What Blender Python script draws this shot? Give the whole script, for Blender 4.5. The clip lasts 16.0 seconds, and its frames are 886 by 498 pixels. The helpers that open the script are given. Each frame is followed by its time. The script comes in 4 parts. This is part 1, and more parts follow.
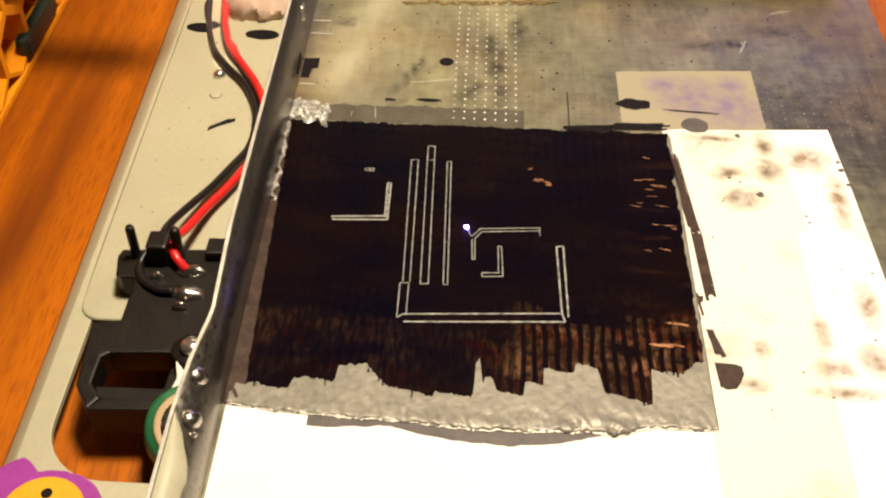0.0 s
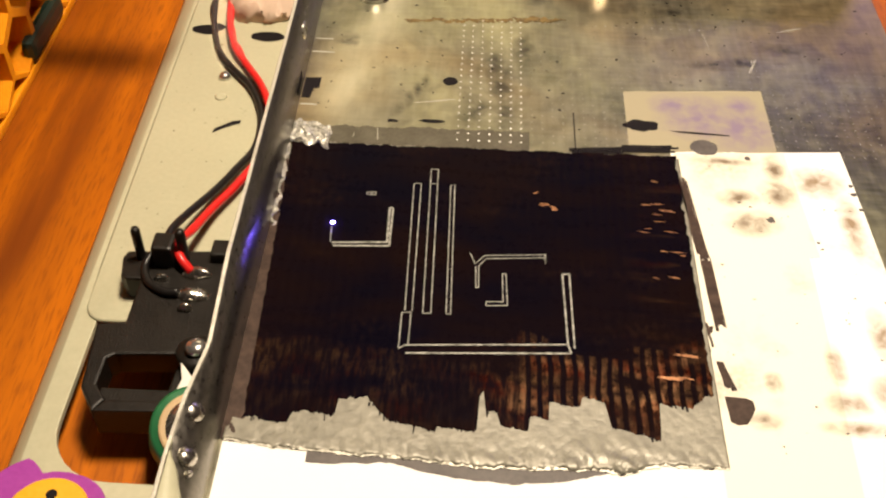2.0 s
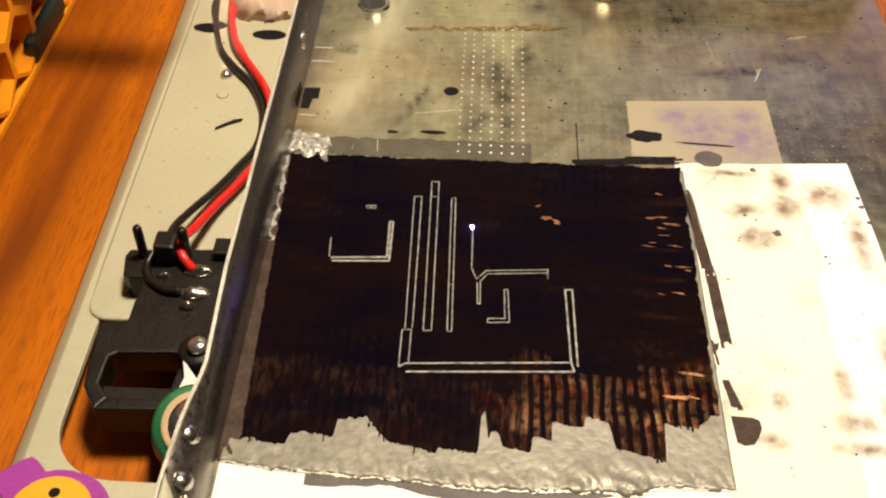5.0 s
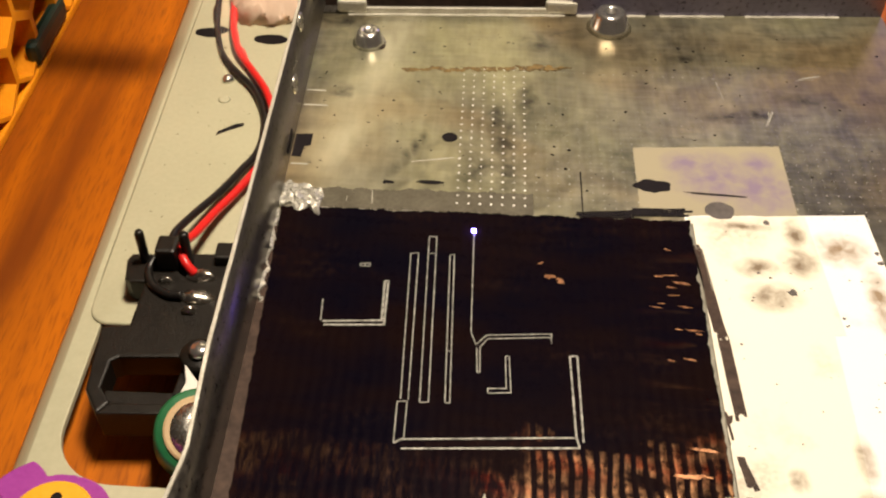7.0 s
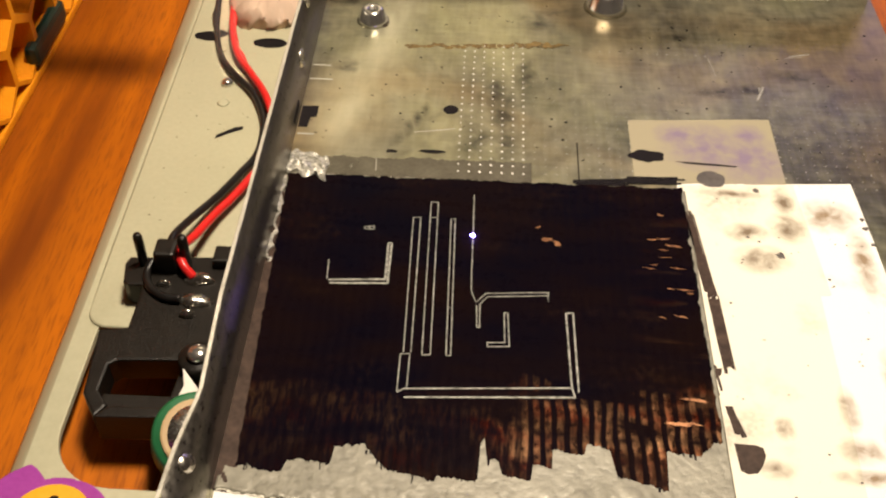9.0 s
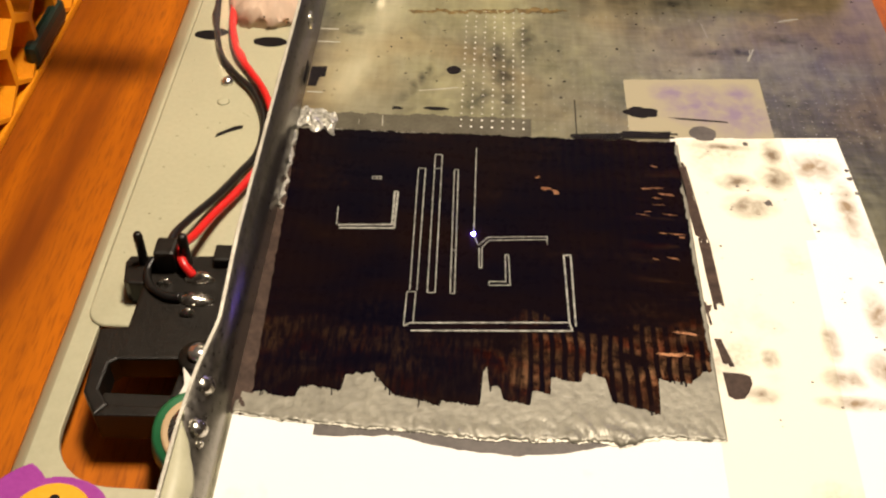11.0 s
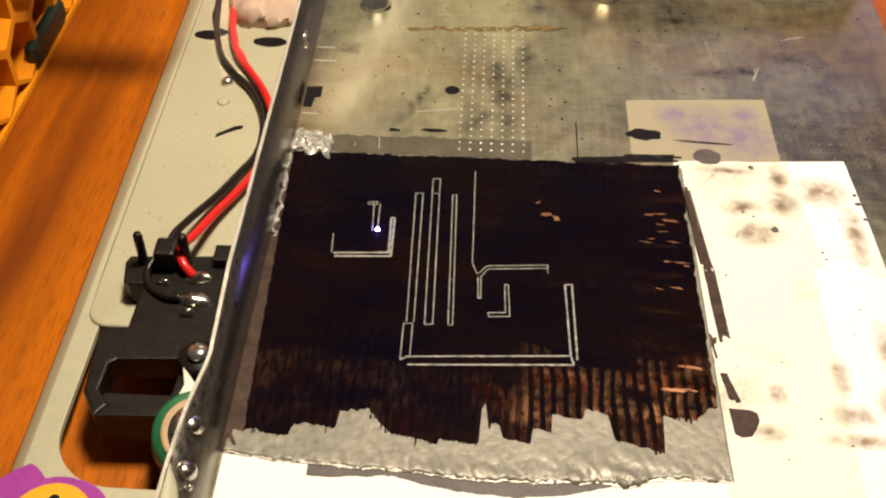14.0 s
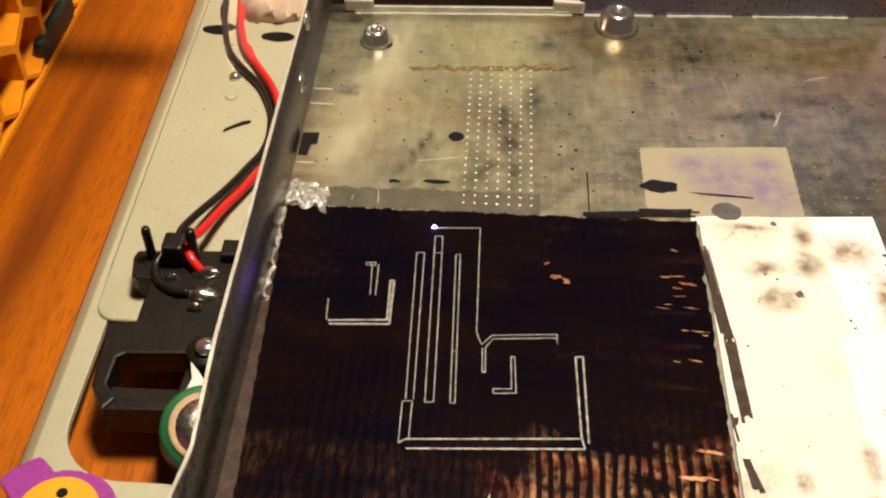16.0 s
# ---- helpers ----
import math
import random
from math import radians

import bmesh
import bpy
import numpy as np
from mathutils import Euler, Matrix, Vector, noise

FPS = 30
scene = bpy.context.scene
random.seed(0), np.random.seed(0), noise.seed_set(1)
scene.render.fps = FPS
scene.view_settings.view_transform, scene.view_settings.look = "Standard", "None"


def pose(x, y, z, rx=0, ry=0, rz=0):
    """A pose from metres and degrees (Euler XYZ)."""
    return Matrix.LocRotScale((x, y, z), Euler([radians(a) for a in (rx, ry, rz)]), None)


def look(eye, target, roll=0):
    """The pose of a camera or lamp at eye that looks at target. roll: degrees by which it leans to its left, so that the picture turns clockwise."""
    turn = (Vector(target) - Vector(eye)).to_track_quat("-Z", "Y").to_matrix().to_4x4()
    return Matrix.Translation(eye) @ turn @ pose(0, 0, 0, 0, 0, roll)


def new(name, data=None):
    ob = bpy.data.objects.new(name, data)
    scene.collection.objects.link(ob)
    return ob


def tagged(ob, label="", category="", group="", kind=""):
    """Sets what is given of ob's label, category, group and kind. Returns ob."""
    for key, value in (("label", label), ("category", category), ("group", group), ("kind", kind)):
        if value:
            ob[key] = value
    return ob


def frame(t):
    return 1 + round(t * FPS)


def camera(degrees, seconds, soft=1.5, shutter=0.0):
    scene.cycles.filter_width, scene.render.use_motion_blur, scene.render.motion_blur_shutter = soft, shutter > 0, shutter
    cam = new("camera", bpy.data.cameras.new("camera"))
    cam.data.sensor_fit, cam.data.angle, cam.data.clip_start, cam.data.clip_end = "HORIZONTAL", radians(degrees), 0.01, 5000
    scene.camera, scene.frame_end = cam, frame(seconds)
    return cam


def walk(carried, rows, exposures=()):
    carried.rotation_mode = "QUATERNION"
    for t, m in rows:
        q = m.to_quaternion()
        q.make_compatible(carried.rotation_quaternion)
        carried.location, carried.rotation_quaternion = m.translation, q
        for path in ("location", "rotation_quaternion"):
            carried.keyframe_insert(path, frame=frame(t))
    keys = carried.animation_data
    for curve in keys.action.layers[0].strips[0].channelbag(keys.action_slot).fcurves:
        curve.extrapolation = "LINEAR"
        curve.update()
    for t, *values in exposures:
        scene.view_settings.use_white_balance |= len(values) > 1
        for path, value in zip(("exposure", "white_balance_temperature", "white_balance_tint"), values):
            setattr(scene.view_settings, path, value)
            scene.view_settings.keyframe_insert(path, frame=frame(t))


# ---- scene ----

MM = 0.001
EYE = (0.0, 0.0, 0.088)

# ---- camera: seconds, turn to the left, tilt up, lean to the right ----
cam = camera(46.0, 16.0, soft=2.2)
VIEW = [
    (0.0, 1.18, -45.81, -1.92),
    (0.5, 1.18, -45.96, -1.99),
    (1.0, 1.54, -45.85, -1.62),
    (1.5, 1.56, -45.71, -1.64),
    (2.0, 1.56, -45.70, -1.75),
    (2.5, 1.56, -45.75, -1.81),
    (3.0, 1.63, -45.75, -1.71),
    (3.5, 1.66, -45.84, -1.61),
    (4.0, 1.75, -45.80, -1.46),
    (6.5, 1.64, -45.86, -1.70),
    (7.0, 1.85, -45.60, -1.35),
    (7.5, 1.62, -45.56, -1.62),
    (8.0, 1.77, -45.34, -1.52),
    (8.5, 1.66, -45.38, -1.65),
    (9.0, 1.74, -45.37, -1.63),
    (9.5, 1.77, -45.39, -1.64),
    (12.0, 1.75, -45.46, -1.51),
    (12.5, 1.58, -45.49, -1.72),
    (13.0, 1.86, -45.61, -1.67),
    (13.5, 1.90, -45.37, -1.42),
    (14.0, 1.75, -45.44, -1.57),
    (14.5, 1.83, -45.43, -1.61),
    (15.0, 1.91, -45.46, -1.61),
    (15.5, 2.11, -45.55, -1.47),
    (16.0, 2.32, -45.71, -1.30),
]


def aim(turn, tilt, lean):
    a, b = radians(turn), radians(tilt)
    way = Vector((-math.sin(a) * math.cos(b), math.cos(a) * math.cos(b), math.sin(b)))
    return look(EYE, Vector(EYE) + way, -lean)


walk(cam, [(t, aim(a, b, c)) for t, a, b, c in VIEW], [(0.0, 0.06, 6850, 11), (4.0, 0.04, 6820, 11), (6.5, -0.08, 6650, 10), (16.0, -0.08, 6620, 10)])

# the tray's way towards the camera: seconds, millimetres
SLIDE = [
    (0.00, 0.00),
    (0.50, -0.55),
    (1.00, 1.27),
    (1.50, 2.09),
    (2.00, 4.10),
    (2.50, 2.77),
    (3.00, -0.06),
    (3.50, 0.56),
    (4.00, 2.76),
    (6.50, 13.69),
    (7.00, 15.93),
    (7.50, 16.01),
    (8.00, 13.68),
    (8.50, 11.49),
    (9.00, 9.13),
    (9.50, 6.97),
    (9.70, 6.10),
    (11.00, 0.30),
    (11.10, 0.30),
    (11.35, 4.90),
    (11.50, 4.90),
    (12.00, 7.12),
    (12.50, 9.34),
    (13.00, 9.27),
    (13.50, 7.13),
    (14.00, 5.01),
    (14.05, 5.00),
    (14.32, 16.10),
    (14.50, 16.19),
    (15.00, 16.19),
    (15.50, 16.16),
    (16.00, 16.17),
]

# ---- light ----
world = bpy.data.worlds.new("room_air")
scene.world = world
world.use_nodes = True
world.node_tree.nodes["Background"].inputs[0].default_value = (1.0, 0.72, 0.42, 1)
world.node_tree.nodes["Background"].inputs[1].default_value = 0.10


def area_lamp(name, eye, target, size, watts, colour):
    data = bpy.data.lights.new(name, "AREA")
    data.shape, data.size, data.energy, data.color = "DISK", size, watts, colour
    ob = new(name, data)
    ob.matrix_world = look(eye, target)
    return ob


area_lamp("desk_lamp_light", (0.03, 0.115, 0.25), (0.01, 0.08, 0), 0.05, 1.28, (1.0, 0.845, 0.67))


# ---- materials ----
def links(m):
    m.use_nodes = True
    t = m.node_tree
    return t, t.nodes, t.nodes["Principled BSDF"]


def ramp(t, source, stops):
    r = t.nodes.new("ShaderNodeValToRGB")
    els = r.color_ramp.elements
    while len(els) < len(stops):
        els.new(0.5)
    for e, (p, c) in zip(els, stops):
        e.position = p
        e.color = (*c, 1) if isinstance(c, tuple) else (c, c, c, 1)
    t.links.new(source, r.inputs[0])
    return r.outputs[0]


def grain(t, per_mm, stretch=(1, 1, 1), detail=4.0, distort=0.0, shift=0.0):
    """Noise in the thing's own space; per_mm: features in a millimetre."""
    c = t.nodes.new("ShaderNodeTexCoord")
    m = t.nodes.new("ShaderNodeMapping")
    m.inputs["Scale"].default_value = [1000 * per_mm * s for s in stretch]
    m.inputs["Location"].default_value = (shift, shift * 0.7, 0)
    n = t.nodes.new("ShaderNodeTexNoise")
    n.inputs["Scale"].default_value, n.inputs["Detail"].default_value, n.inputs["Distortion"].default_value = 1.0, detail, distort
    t.links.new(c.outputs["Object"], m.inputs[0])
    t.links.new(m.outputs[0], n.inputs[0])
    return n.outputs[0]


def mix(t, factor, a, b, kind="MIX"):
    n = t.nodes.new("ShaderNodeMix")
    n.data_type, n.blend_type = "RGBA", kind
    for i, v in ((0, factor), (6, a), (7, b)):
        if isinstance(v, (int, float)):
            n.inputs[i].default_value = v
        elif isinstance(v, tuple):
            n.inputs[i].default_value = (*v, 1)
        else:
            t.links.new(v, n.inputs[i])
    return n.outputs[2]


def bump(t, b, height, strength, depth_mm):
    n = t.nodes.new("ShaderNodeBump")
    n.inputs["Strength"].default_value, n.inputs["Distance"].default_value = strength, depth_mm * MM
    t.links.new(height, n.inputs["Height"])
    t.links.new(n.outputs[0], b.inputs["Normal"])


def surface(name, dark, light, coarse=0.15, fine=2.0, rough=(0.4, 0.6), metal=0.0, relief=0.02, stretch=(1, 1, 1), gloss=0.5):
    m = bpy.data.materials.new(name)
    t, n, b = links(m)
    big, small = grain(t, coarse, stretch, 3), grain(t, fine, stretch, 5, shift=7)
    both = mix(t, 0.45, big, small)
    t.links.new(ramp(t, both, [(0.32, dark), (0.68, light)]), b.inputs["Base Color"])
    t.links.new(ramp(t, small, [(0.3, rough[0]), (0.7, rough[1])]), b.inputs["Roughness"])
    b.inputs["Metallic"].default_value = metal
    b.inputs["Specular IOR Level"].default_value = gloss
    bump(t, b, both, 0.5, relief)
    return m


def wood_material():
    m = bpy.data.materials.new("orange_beech")
    t, n, b = links(m)
    fibre, streak, tone = grain(t, 2.8, (1, 0.10, 1), 2), grain(t, 0.22, (1, 0.06, 1), 4, 0.25, 3), grain(t, 0.03, (1, 0.3, 1), 2)
    base = ramp(t, mix(t, 0.5, streak, tone), [(0.36, (0.155, 0.033, 0.001)), (0.64, (0.52, 0.138, 0.001))])
    t.links.new(mix(t, ramp(t, fibre, [(0.49, 0.0), (0.68, 0.55)]), base, (0.17, 0.040, 0.002)), b.inputs["Base Color"])
    b.inputs["Roughness"].default_value = 0.42
    b.inputs["Specular IOR Level"].default_value = 0.3
    bump(t, b, fibre, 0.3, 0.03)
    return m


def along(t, axis, start, end):
    """0 at start, 1 at end, in millimetres along one axis of the thing."""
    c = t.nodes.new("ShaderNodeTexCoord")
    x = t.nodes.new("ShaderNodeSeparateXYZ")
    m = t.nodes.new("ShaderNodeMapRange")
    m.inputs["From Min"].default_value, m.inputs["From Max"].default_value = start * MM, end * MM
    t.links.new(c.outputs["Object"], x.inputs[0])
    t.links.new(x.outputs[axis], m.inputs[0])
    return m.outputs[0]


def patches(t, spots, rough=0.55, per_mm=0.5):
    """Soft stains at places of the thing: (x, y, half width, half depth) in millimetres, frayed by noise."""
    place, total = t.nodes.new("ShaderNodeTexCoord"), None
    fray = grain(t, per_mm, (1, 1, 1), 5, 0.4, 11)
    for x, y, rx, ry in spots:
        m = t.nodes.new("ShaderNodeMapping")
        m.vector_type = "POINT"
        m.inputs["Location"].default_value = (-x / rx, -y / ry, 0)
        m.inputs["Scale"].default_value = (1000 / rx, 1000 / ry, 0)
        far = t.nodes.new("ShaderNodeVectorMath")
        far.operation = "LENGTH"
        t.links.new(place.outputs["Object"], m.inputs[0])
        t.links.new(m.outputs[0], far.inputs[0])
        near = t.nodes.new("ShaderNodeMapRange")
        near.inputs["From Min"].default_value, near.inputs["From Max"].default_value = 1.7, 0.0
        t.links.new(far.outputs["Value"], near.inputs[0])
        total = near.outputs[0] if total is None else mix(t, 1.0, total, near.outputs[0], "LIGHTEN")
    return mix(t, 1.0, total, ramp(t, fray, [(0.5 - rough * 0.25, 0.0), (0.5 + rough * 0.25, 1.0)]), "MULTIPLY")


def ink_material():
    """Marker ink over coppery foil with a woven rib: the lamp's glint on the ribs is painted as a coppery band near the
    strokes' ends.
    """
    m = bpy.data.materials.new("black_marker_ink")
    t, n, b = links(m)
    stroke, weave = grain(t, 0.7, (0.12, 1, 1), 4), grain(t, 1.6, (0.9, 0.6, 1), 4, shift=4)
    fine = grain(t, 2.4, (1, 0.22, 1), 3, 0.2, 15)
    wave = t.nodes.new("ShaderNodeTexWave")
    wave.inputs["Scale"].default_value, wave.inputs["Distortion"].default_value, wave.inputs["Detail"].default_value, wave.inputs["Detail Scale"].default_value = 252.0, 2.6, 3.0, 0.7
    place = t.nodes.new("ShaderNodeTexCoord")
    t.links.new(place.outputs["Object"], wave.inputs["Vector"])
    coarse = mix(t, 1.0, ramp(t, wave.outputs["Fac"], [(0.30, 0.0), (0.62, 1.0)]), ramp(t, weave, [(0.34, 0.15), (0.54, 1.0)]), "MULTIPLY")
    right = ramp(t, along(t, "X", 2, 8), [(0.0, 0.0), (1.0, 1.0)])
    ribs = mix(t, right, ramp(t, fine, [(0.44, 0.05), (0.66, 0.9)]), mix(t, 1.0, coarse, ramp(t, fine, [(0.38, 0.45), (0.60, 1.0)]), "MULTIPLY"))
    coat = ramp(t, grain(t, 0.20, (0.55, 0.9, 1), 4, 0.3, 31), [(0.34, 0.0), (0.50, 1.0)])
    # where the ribs' glint is painted: a band near the strokes' ends, strongest right
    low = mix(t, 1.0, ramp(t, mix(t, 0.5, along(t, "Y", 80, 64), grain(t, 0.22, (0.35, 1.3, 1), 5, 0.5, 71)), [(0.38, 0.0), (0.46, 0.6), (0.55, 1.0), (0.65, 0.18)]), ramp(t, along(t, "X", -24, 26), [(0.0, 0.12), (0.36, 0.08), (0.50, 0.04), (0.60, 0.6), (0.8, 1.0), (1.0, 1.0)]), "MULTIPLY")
    edge = mix(t, 1.0, ramp(t, along(t, "X", 14, 27), [(0.35, 0.0), (1.0, 0.30)]), ramp(t, along(t, "Y", 106, 70), [(0.0, 0.25), (1.0, 1.0)]), "MULTIPLY")
    worn = mix(t, 1.0, ramp(t, grain(t, 0.10, (0.4, 1, 1), 4, 0.2, 2), [(0.50, 0.0), (0.66, 1.0)]), ramp(t, mix(t, 0.5, stroke, weave), [(0.50, 0.0), (0.66, 0.028)]), "MULTIPLY")
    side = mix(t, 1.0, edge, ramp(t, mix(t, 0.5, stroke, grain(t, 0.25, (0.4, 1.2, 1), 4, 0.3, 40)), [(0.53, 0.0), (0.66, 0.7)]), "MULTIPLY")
    ribbed_glint = mix(t, 1.0, mix(t, 1.0, low, coat, "MULTIPLY"), ribs, "MULTIPLY")
    show = mix(t, 1.0, mix(t, 1.0, worn, ribbed_glint, "LIGHTEN"), side, "LIGHTEN")
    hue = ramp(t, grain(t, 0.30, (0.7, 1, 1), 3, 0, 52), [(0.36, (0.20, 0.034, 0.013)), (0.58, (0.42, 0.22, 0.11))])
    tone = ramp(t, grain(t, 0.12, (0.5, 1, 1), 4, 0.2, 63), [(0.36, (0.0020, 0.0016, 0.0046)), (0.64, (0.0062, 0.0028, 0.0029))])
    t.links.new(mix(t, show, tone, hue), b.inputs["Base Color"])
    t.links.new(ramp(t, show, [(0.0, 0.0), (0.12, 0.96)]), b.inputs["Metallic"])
    t.links.new(ramp(t, mix(t, 0.5, stroke, weave), [(0.3, 0.25), (0.7, 0.32)]), b.inputs["Roughness"])
    b.inputs["Specular IOR Level"].default_value = 0.03
    b.inputs["Specular Tint"].default_value = (1.0, 0.66, 0.50, 1)
    bump(t, b, mix(t, 0.55, mix(t, 0.5, stroke, weave), wave.outputs["Fac"]), 0.7, 0.06)
    return m


def tray_material():
    """Zinc-plated sheet: faint rolling lines, cloudy stains, soot dabs, a painted corner shadow and one milky wiped
    streak.
    """
    m = bpy.data.materials.new("stained_zinc_sheet")
    t, n, b = links(m)
    cloud, brush = grain(t, 0.04, (1.2, 0.8, 1), 5, 0.6), grain(t, 1.6, (0.12, 1, 1), 3)
    mottle = grain(t, 0.45, (1, 0.8, 1), 5, 0.3, 4)
    # soot dabs, plus the far left corner's shadow painted at (-20.5, 150)
    soot = ramp(t, patches(t, [(4.3, 122, 1.6, 5.5), (4.4, 116, 1.8, 3.5), (7.4, 131, 1.7, 4), (9.1, 145.2, 2.4, 2.6), (12.8, 147.9, 3.2, 1.5), (30.2, 142.7, 1.7, 0.9), (34.4, 129.4, 2.8, 1.1), (38.8, 130.4, 2.0, 1.1), (-18.2, 131.5, 1.6, 1.6), (0.5, 117, 2.2, 4), (45, 134, 3, 1.2), (-20.5, 150, 5, 4.5), (-9.5, 116.2, 0.6, 1.3), (-8.4, 118.2, 0.6, 1.5), (-7.3, 120.4, 0.55, 1.5), (-6.3, 122.4, 0.5, 1.3), (3.2, 127, 1.4, 3.5)], 1.1, 0.45), [(0.08, 0.0), (0.62, 0.8)])
    base = ramp(t, mix(t, 0.3, cloud, mottle), [(0.36, (0.150, 0.146, 0.104)), (0.50, (0.30, 0.288, 0.192)), (0.64, (0.47, 0.445, 0.285))])
    base = mix(t, 0.16, base, ramp(t, mix(t, 0.5, brush, grain(t, 1.3, (1, 0.10, 1), 3, 0, 19)), [(0.36, 0.06), (0.64, 0.42)]))
    place, dot, bend = t.nodes.new("ShaderNodeTexCoord"), t.nodes.new("ShaderNodeVectorMath"), t.nodes.new("ShaderNodeMath")
    dot.operation, dot.inputs[1].default_value = "DOT_PRODUCT", (1000, -235, 0)
    span = t.nodes.new("ShaderNodeMapRange")
    span.inputs["From Min"].default_value, span.inputs["From Max"].default_value = -54.5, -36.5
    bend.operation, bend.inputs[1].default_value = "MULTIPLY_ADD", 0.42
    t.links.new(place.outputs["Object"], dot.inputs[0])
    t.links.new(dot.outputs["Value"], span.inputs[0])
    t.links.new(grain(t, 0.06, (1, 0.6, 1), 4, 0, 6), bend.inputs[0])
    t.links.new(span.outputs[0], bend.inputs[2])
    streak = mix(t, 1.0, ramp(t, bend.outputs[0], [(0.40, 0.0), (0.60, 0.42), (0.74, 0.62), (0.84, 0.30), (1.0, 0.0)]), ramp(t, along(t, "Y", 110, 156), [(0.02, 0.15), (0.15, 1.0), (0.7, 0.8), (1.0, 0.5)]), "MULTIPLY")
    wipe = mix(t, 1.0, ramp(t, patches(t, [(-16.0, 121, 5.5, 9), (-12.5, 140, 2.2, 9)], 1.6, 0.09), [(0.0, 0.0), (0.7, 0.75)]), (1.0, 1.0, 1.0), "MULTIPLY")
    streak = mix(t, 1.0, streak, wipe, "LIGHTEN")
    haze = mix(t, 1.0, streak, ramp(t, grain(t, 0.16, (1, 0.3, 1), 4, 0.8, 21), [(0.30, 0.35), (0.62, 1.0)]), "MULTIPLY")
    tint = ramp(t, grain(t, 0.03, (1, 1.3, 1), 3, 0.3, 17), [(0.36, (1.10, 1.12, 1.0)), (0.50, (1.0, 0.98, 0.95)), (0.64, (1.0, 0.82, 0.66))])
    base = mix(t, 1.0, base, tint, "MULTIPLY")
    base = mix(t, haze, base, (0.58, 0.555, 0.40))
    t.links.new(mix(t, soot, base, (0.03, 0.028, 0.025)), b.inputs["Base Color"])
    t.links.new(ramp(t, mix(t, 0.3, mottle, brush), [(0.3, 0.28), (0.7, 0.44)]), b.inputs["Roughness"])
    t.links.new(ramp(t, haze, [(0.0, 0.78), (1.0, 0.2)]), b.inputs["Metallic"])
    bump(t, b, mix(t, 0.6, brush, mottle), 0.06, 0.02)
    return m


SOOT_SPOTS = [(34.0, 101.3, 2.2, 1.4), (35.0, 96.8, 2.8, 1.9), (33.0, 108.2, 3.6, 0.8), (39.4, 107.2, 1.2, 2.4), (39.2, 102.5, 2.0, 2.2), (44.4, 104.8, 3.0, 2.4), (40.9, 70.4, 2.0, 1.4),
              (40.6, 75.4, 0.9, 2.4), (45.6, 72.0, 1.7, 2.0), (41.5, 67.2, 3.6, 0.8), (47.2, 97.0, 1.2, 5.0), (46.6, 80.0, 1.2, 3.0), (31.8, 67.6, 1.4, 1.0), (33.5, 72.6, 0.9, 1.2)]


def paper_material(name, clean, stain, amount, soft=0.12, spots=()):
    m = bpy.data.materials.new(name)
    t, n, b = links(m)
    blot = ramp(t, grain(t, 0.085, (1, 1, 1), 7, 0.2, 5), [(amount, 0.0), (amount + soft, 1.0)])
    speck = ramp(t, grain(t, 1.4, (1, 1, 1), 3, 0, 9), [(0.35, 0.35), (0.65, 1.0)])
    soiled = mix(t, 1.0, blot, speck, "MULTIPLY")
    if spots:
        soiled = mix(t, 1.0, soiled, ramp(t, patches(t, spots, 1.9, 0.55), [(0.08, 0.0), (0.50, 1.0)]), "LIGHTEN")
    t.links.new(mix(t, soiled, clean, stain), b.inputs["Base Color"])
    b.inputs["Roughness"].default_value = 0.75
    bump(t, b, grain(t, 3.0), 0.3, 0.02)
    return m


def glow_material(name, colour, strength):
    m = bpy.data.materials.new(name)
    t, n, b = links(m)
    b.inputs["Base Color"].default_value = (0.1, 0.1, 0.2, 1)
    b.inputs["Emission Color"].default_value = (*colour, 1)
    b.inputs["Emission Strength"].default_value = strength
    return m


def clear_material(name, colour, rough, through_it):
    m = surface(name, colour, colour, 0.4, 2, (rough, rough + 0.1), 0, 0.15)
    b = m.node_tree.nodes["Principled BSDF"]
    b.inputs["Transmission Weight"].default_value = through_it
    b.inputs["IOR"].default_value = 1.07
    return m


WOOD = wood_material()
INK = ink_material()
ZINC = tray_material()
FOIL = surface("torn_foil", (0.16, 0.16, 0.14), (0.66, 0.64, 0.56), 0.9, 3.5, (0.22, 0.40), 0.35, 0.1)
BOSS = surface("polished_boss", (0.62, 0.61, 0.57), (0.80, 0.79, 0.75), 0.4, 1.5, (0.12, 0.22), 0.92, 0.004)
STEEL = surface("bright_steel", (0.45, 0.44, 0.40), (0.70, 0.68, 0.62), 0.3, 3, (0.18, 0.35), 0.95, 0.03)
EDGE = surface("cut_sheet_edge", (0.42, 0.40, 0.33), (0.68, 0.66, 0.57), 0.3, 3, (0.35, 0.5), 0.4, 0.03)
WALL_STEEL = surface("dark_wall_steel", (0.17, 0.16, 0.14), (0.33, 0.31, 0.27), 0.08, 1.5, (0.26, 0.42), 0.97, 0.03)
# the bluish reflection on the far wall is put into its base colour
FAR_STEEL = surface("reflection_tinted_steel", (0.12, 0.11, 0.16), (0.22, 0.20, 0.28), 0.08, 1.5, (0.25, 0.42), 0.6, 0.03)
TAPE = surface("silver_cloth_tape", (0.165, 0.158, 0.125), (0.265, 0.253, 0.200), 0.16, 1.2, (0.34, 0.5), 0.2, 0.30)
DULL = surface("dirty_tape_end", (0.070, 0.063, 0.044), (0.150, 0.136, 0.098), 0.25, 2.0, (0.38, 0.55), 0.5, 0.05)
PAINT = surface("grey_beige_paint", (0.385, 0.375, 0.255), (0.455, 0.445, 0.305), 0.06, 1.5, (0.38, 0.5), 0.0, 0.01)
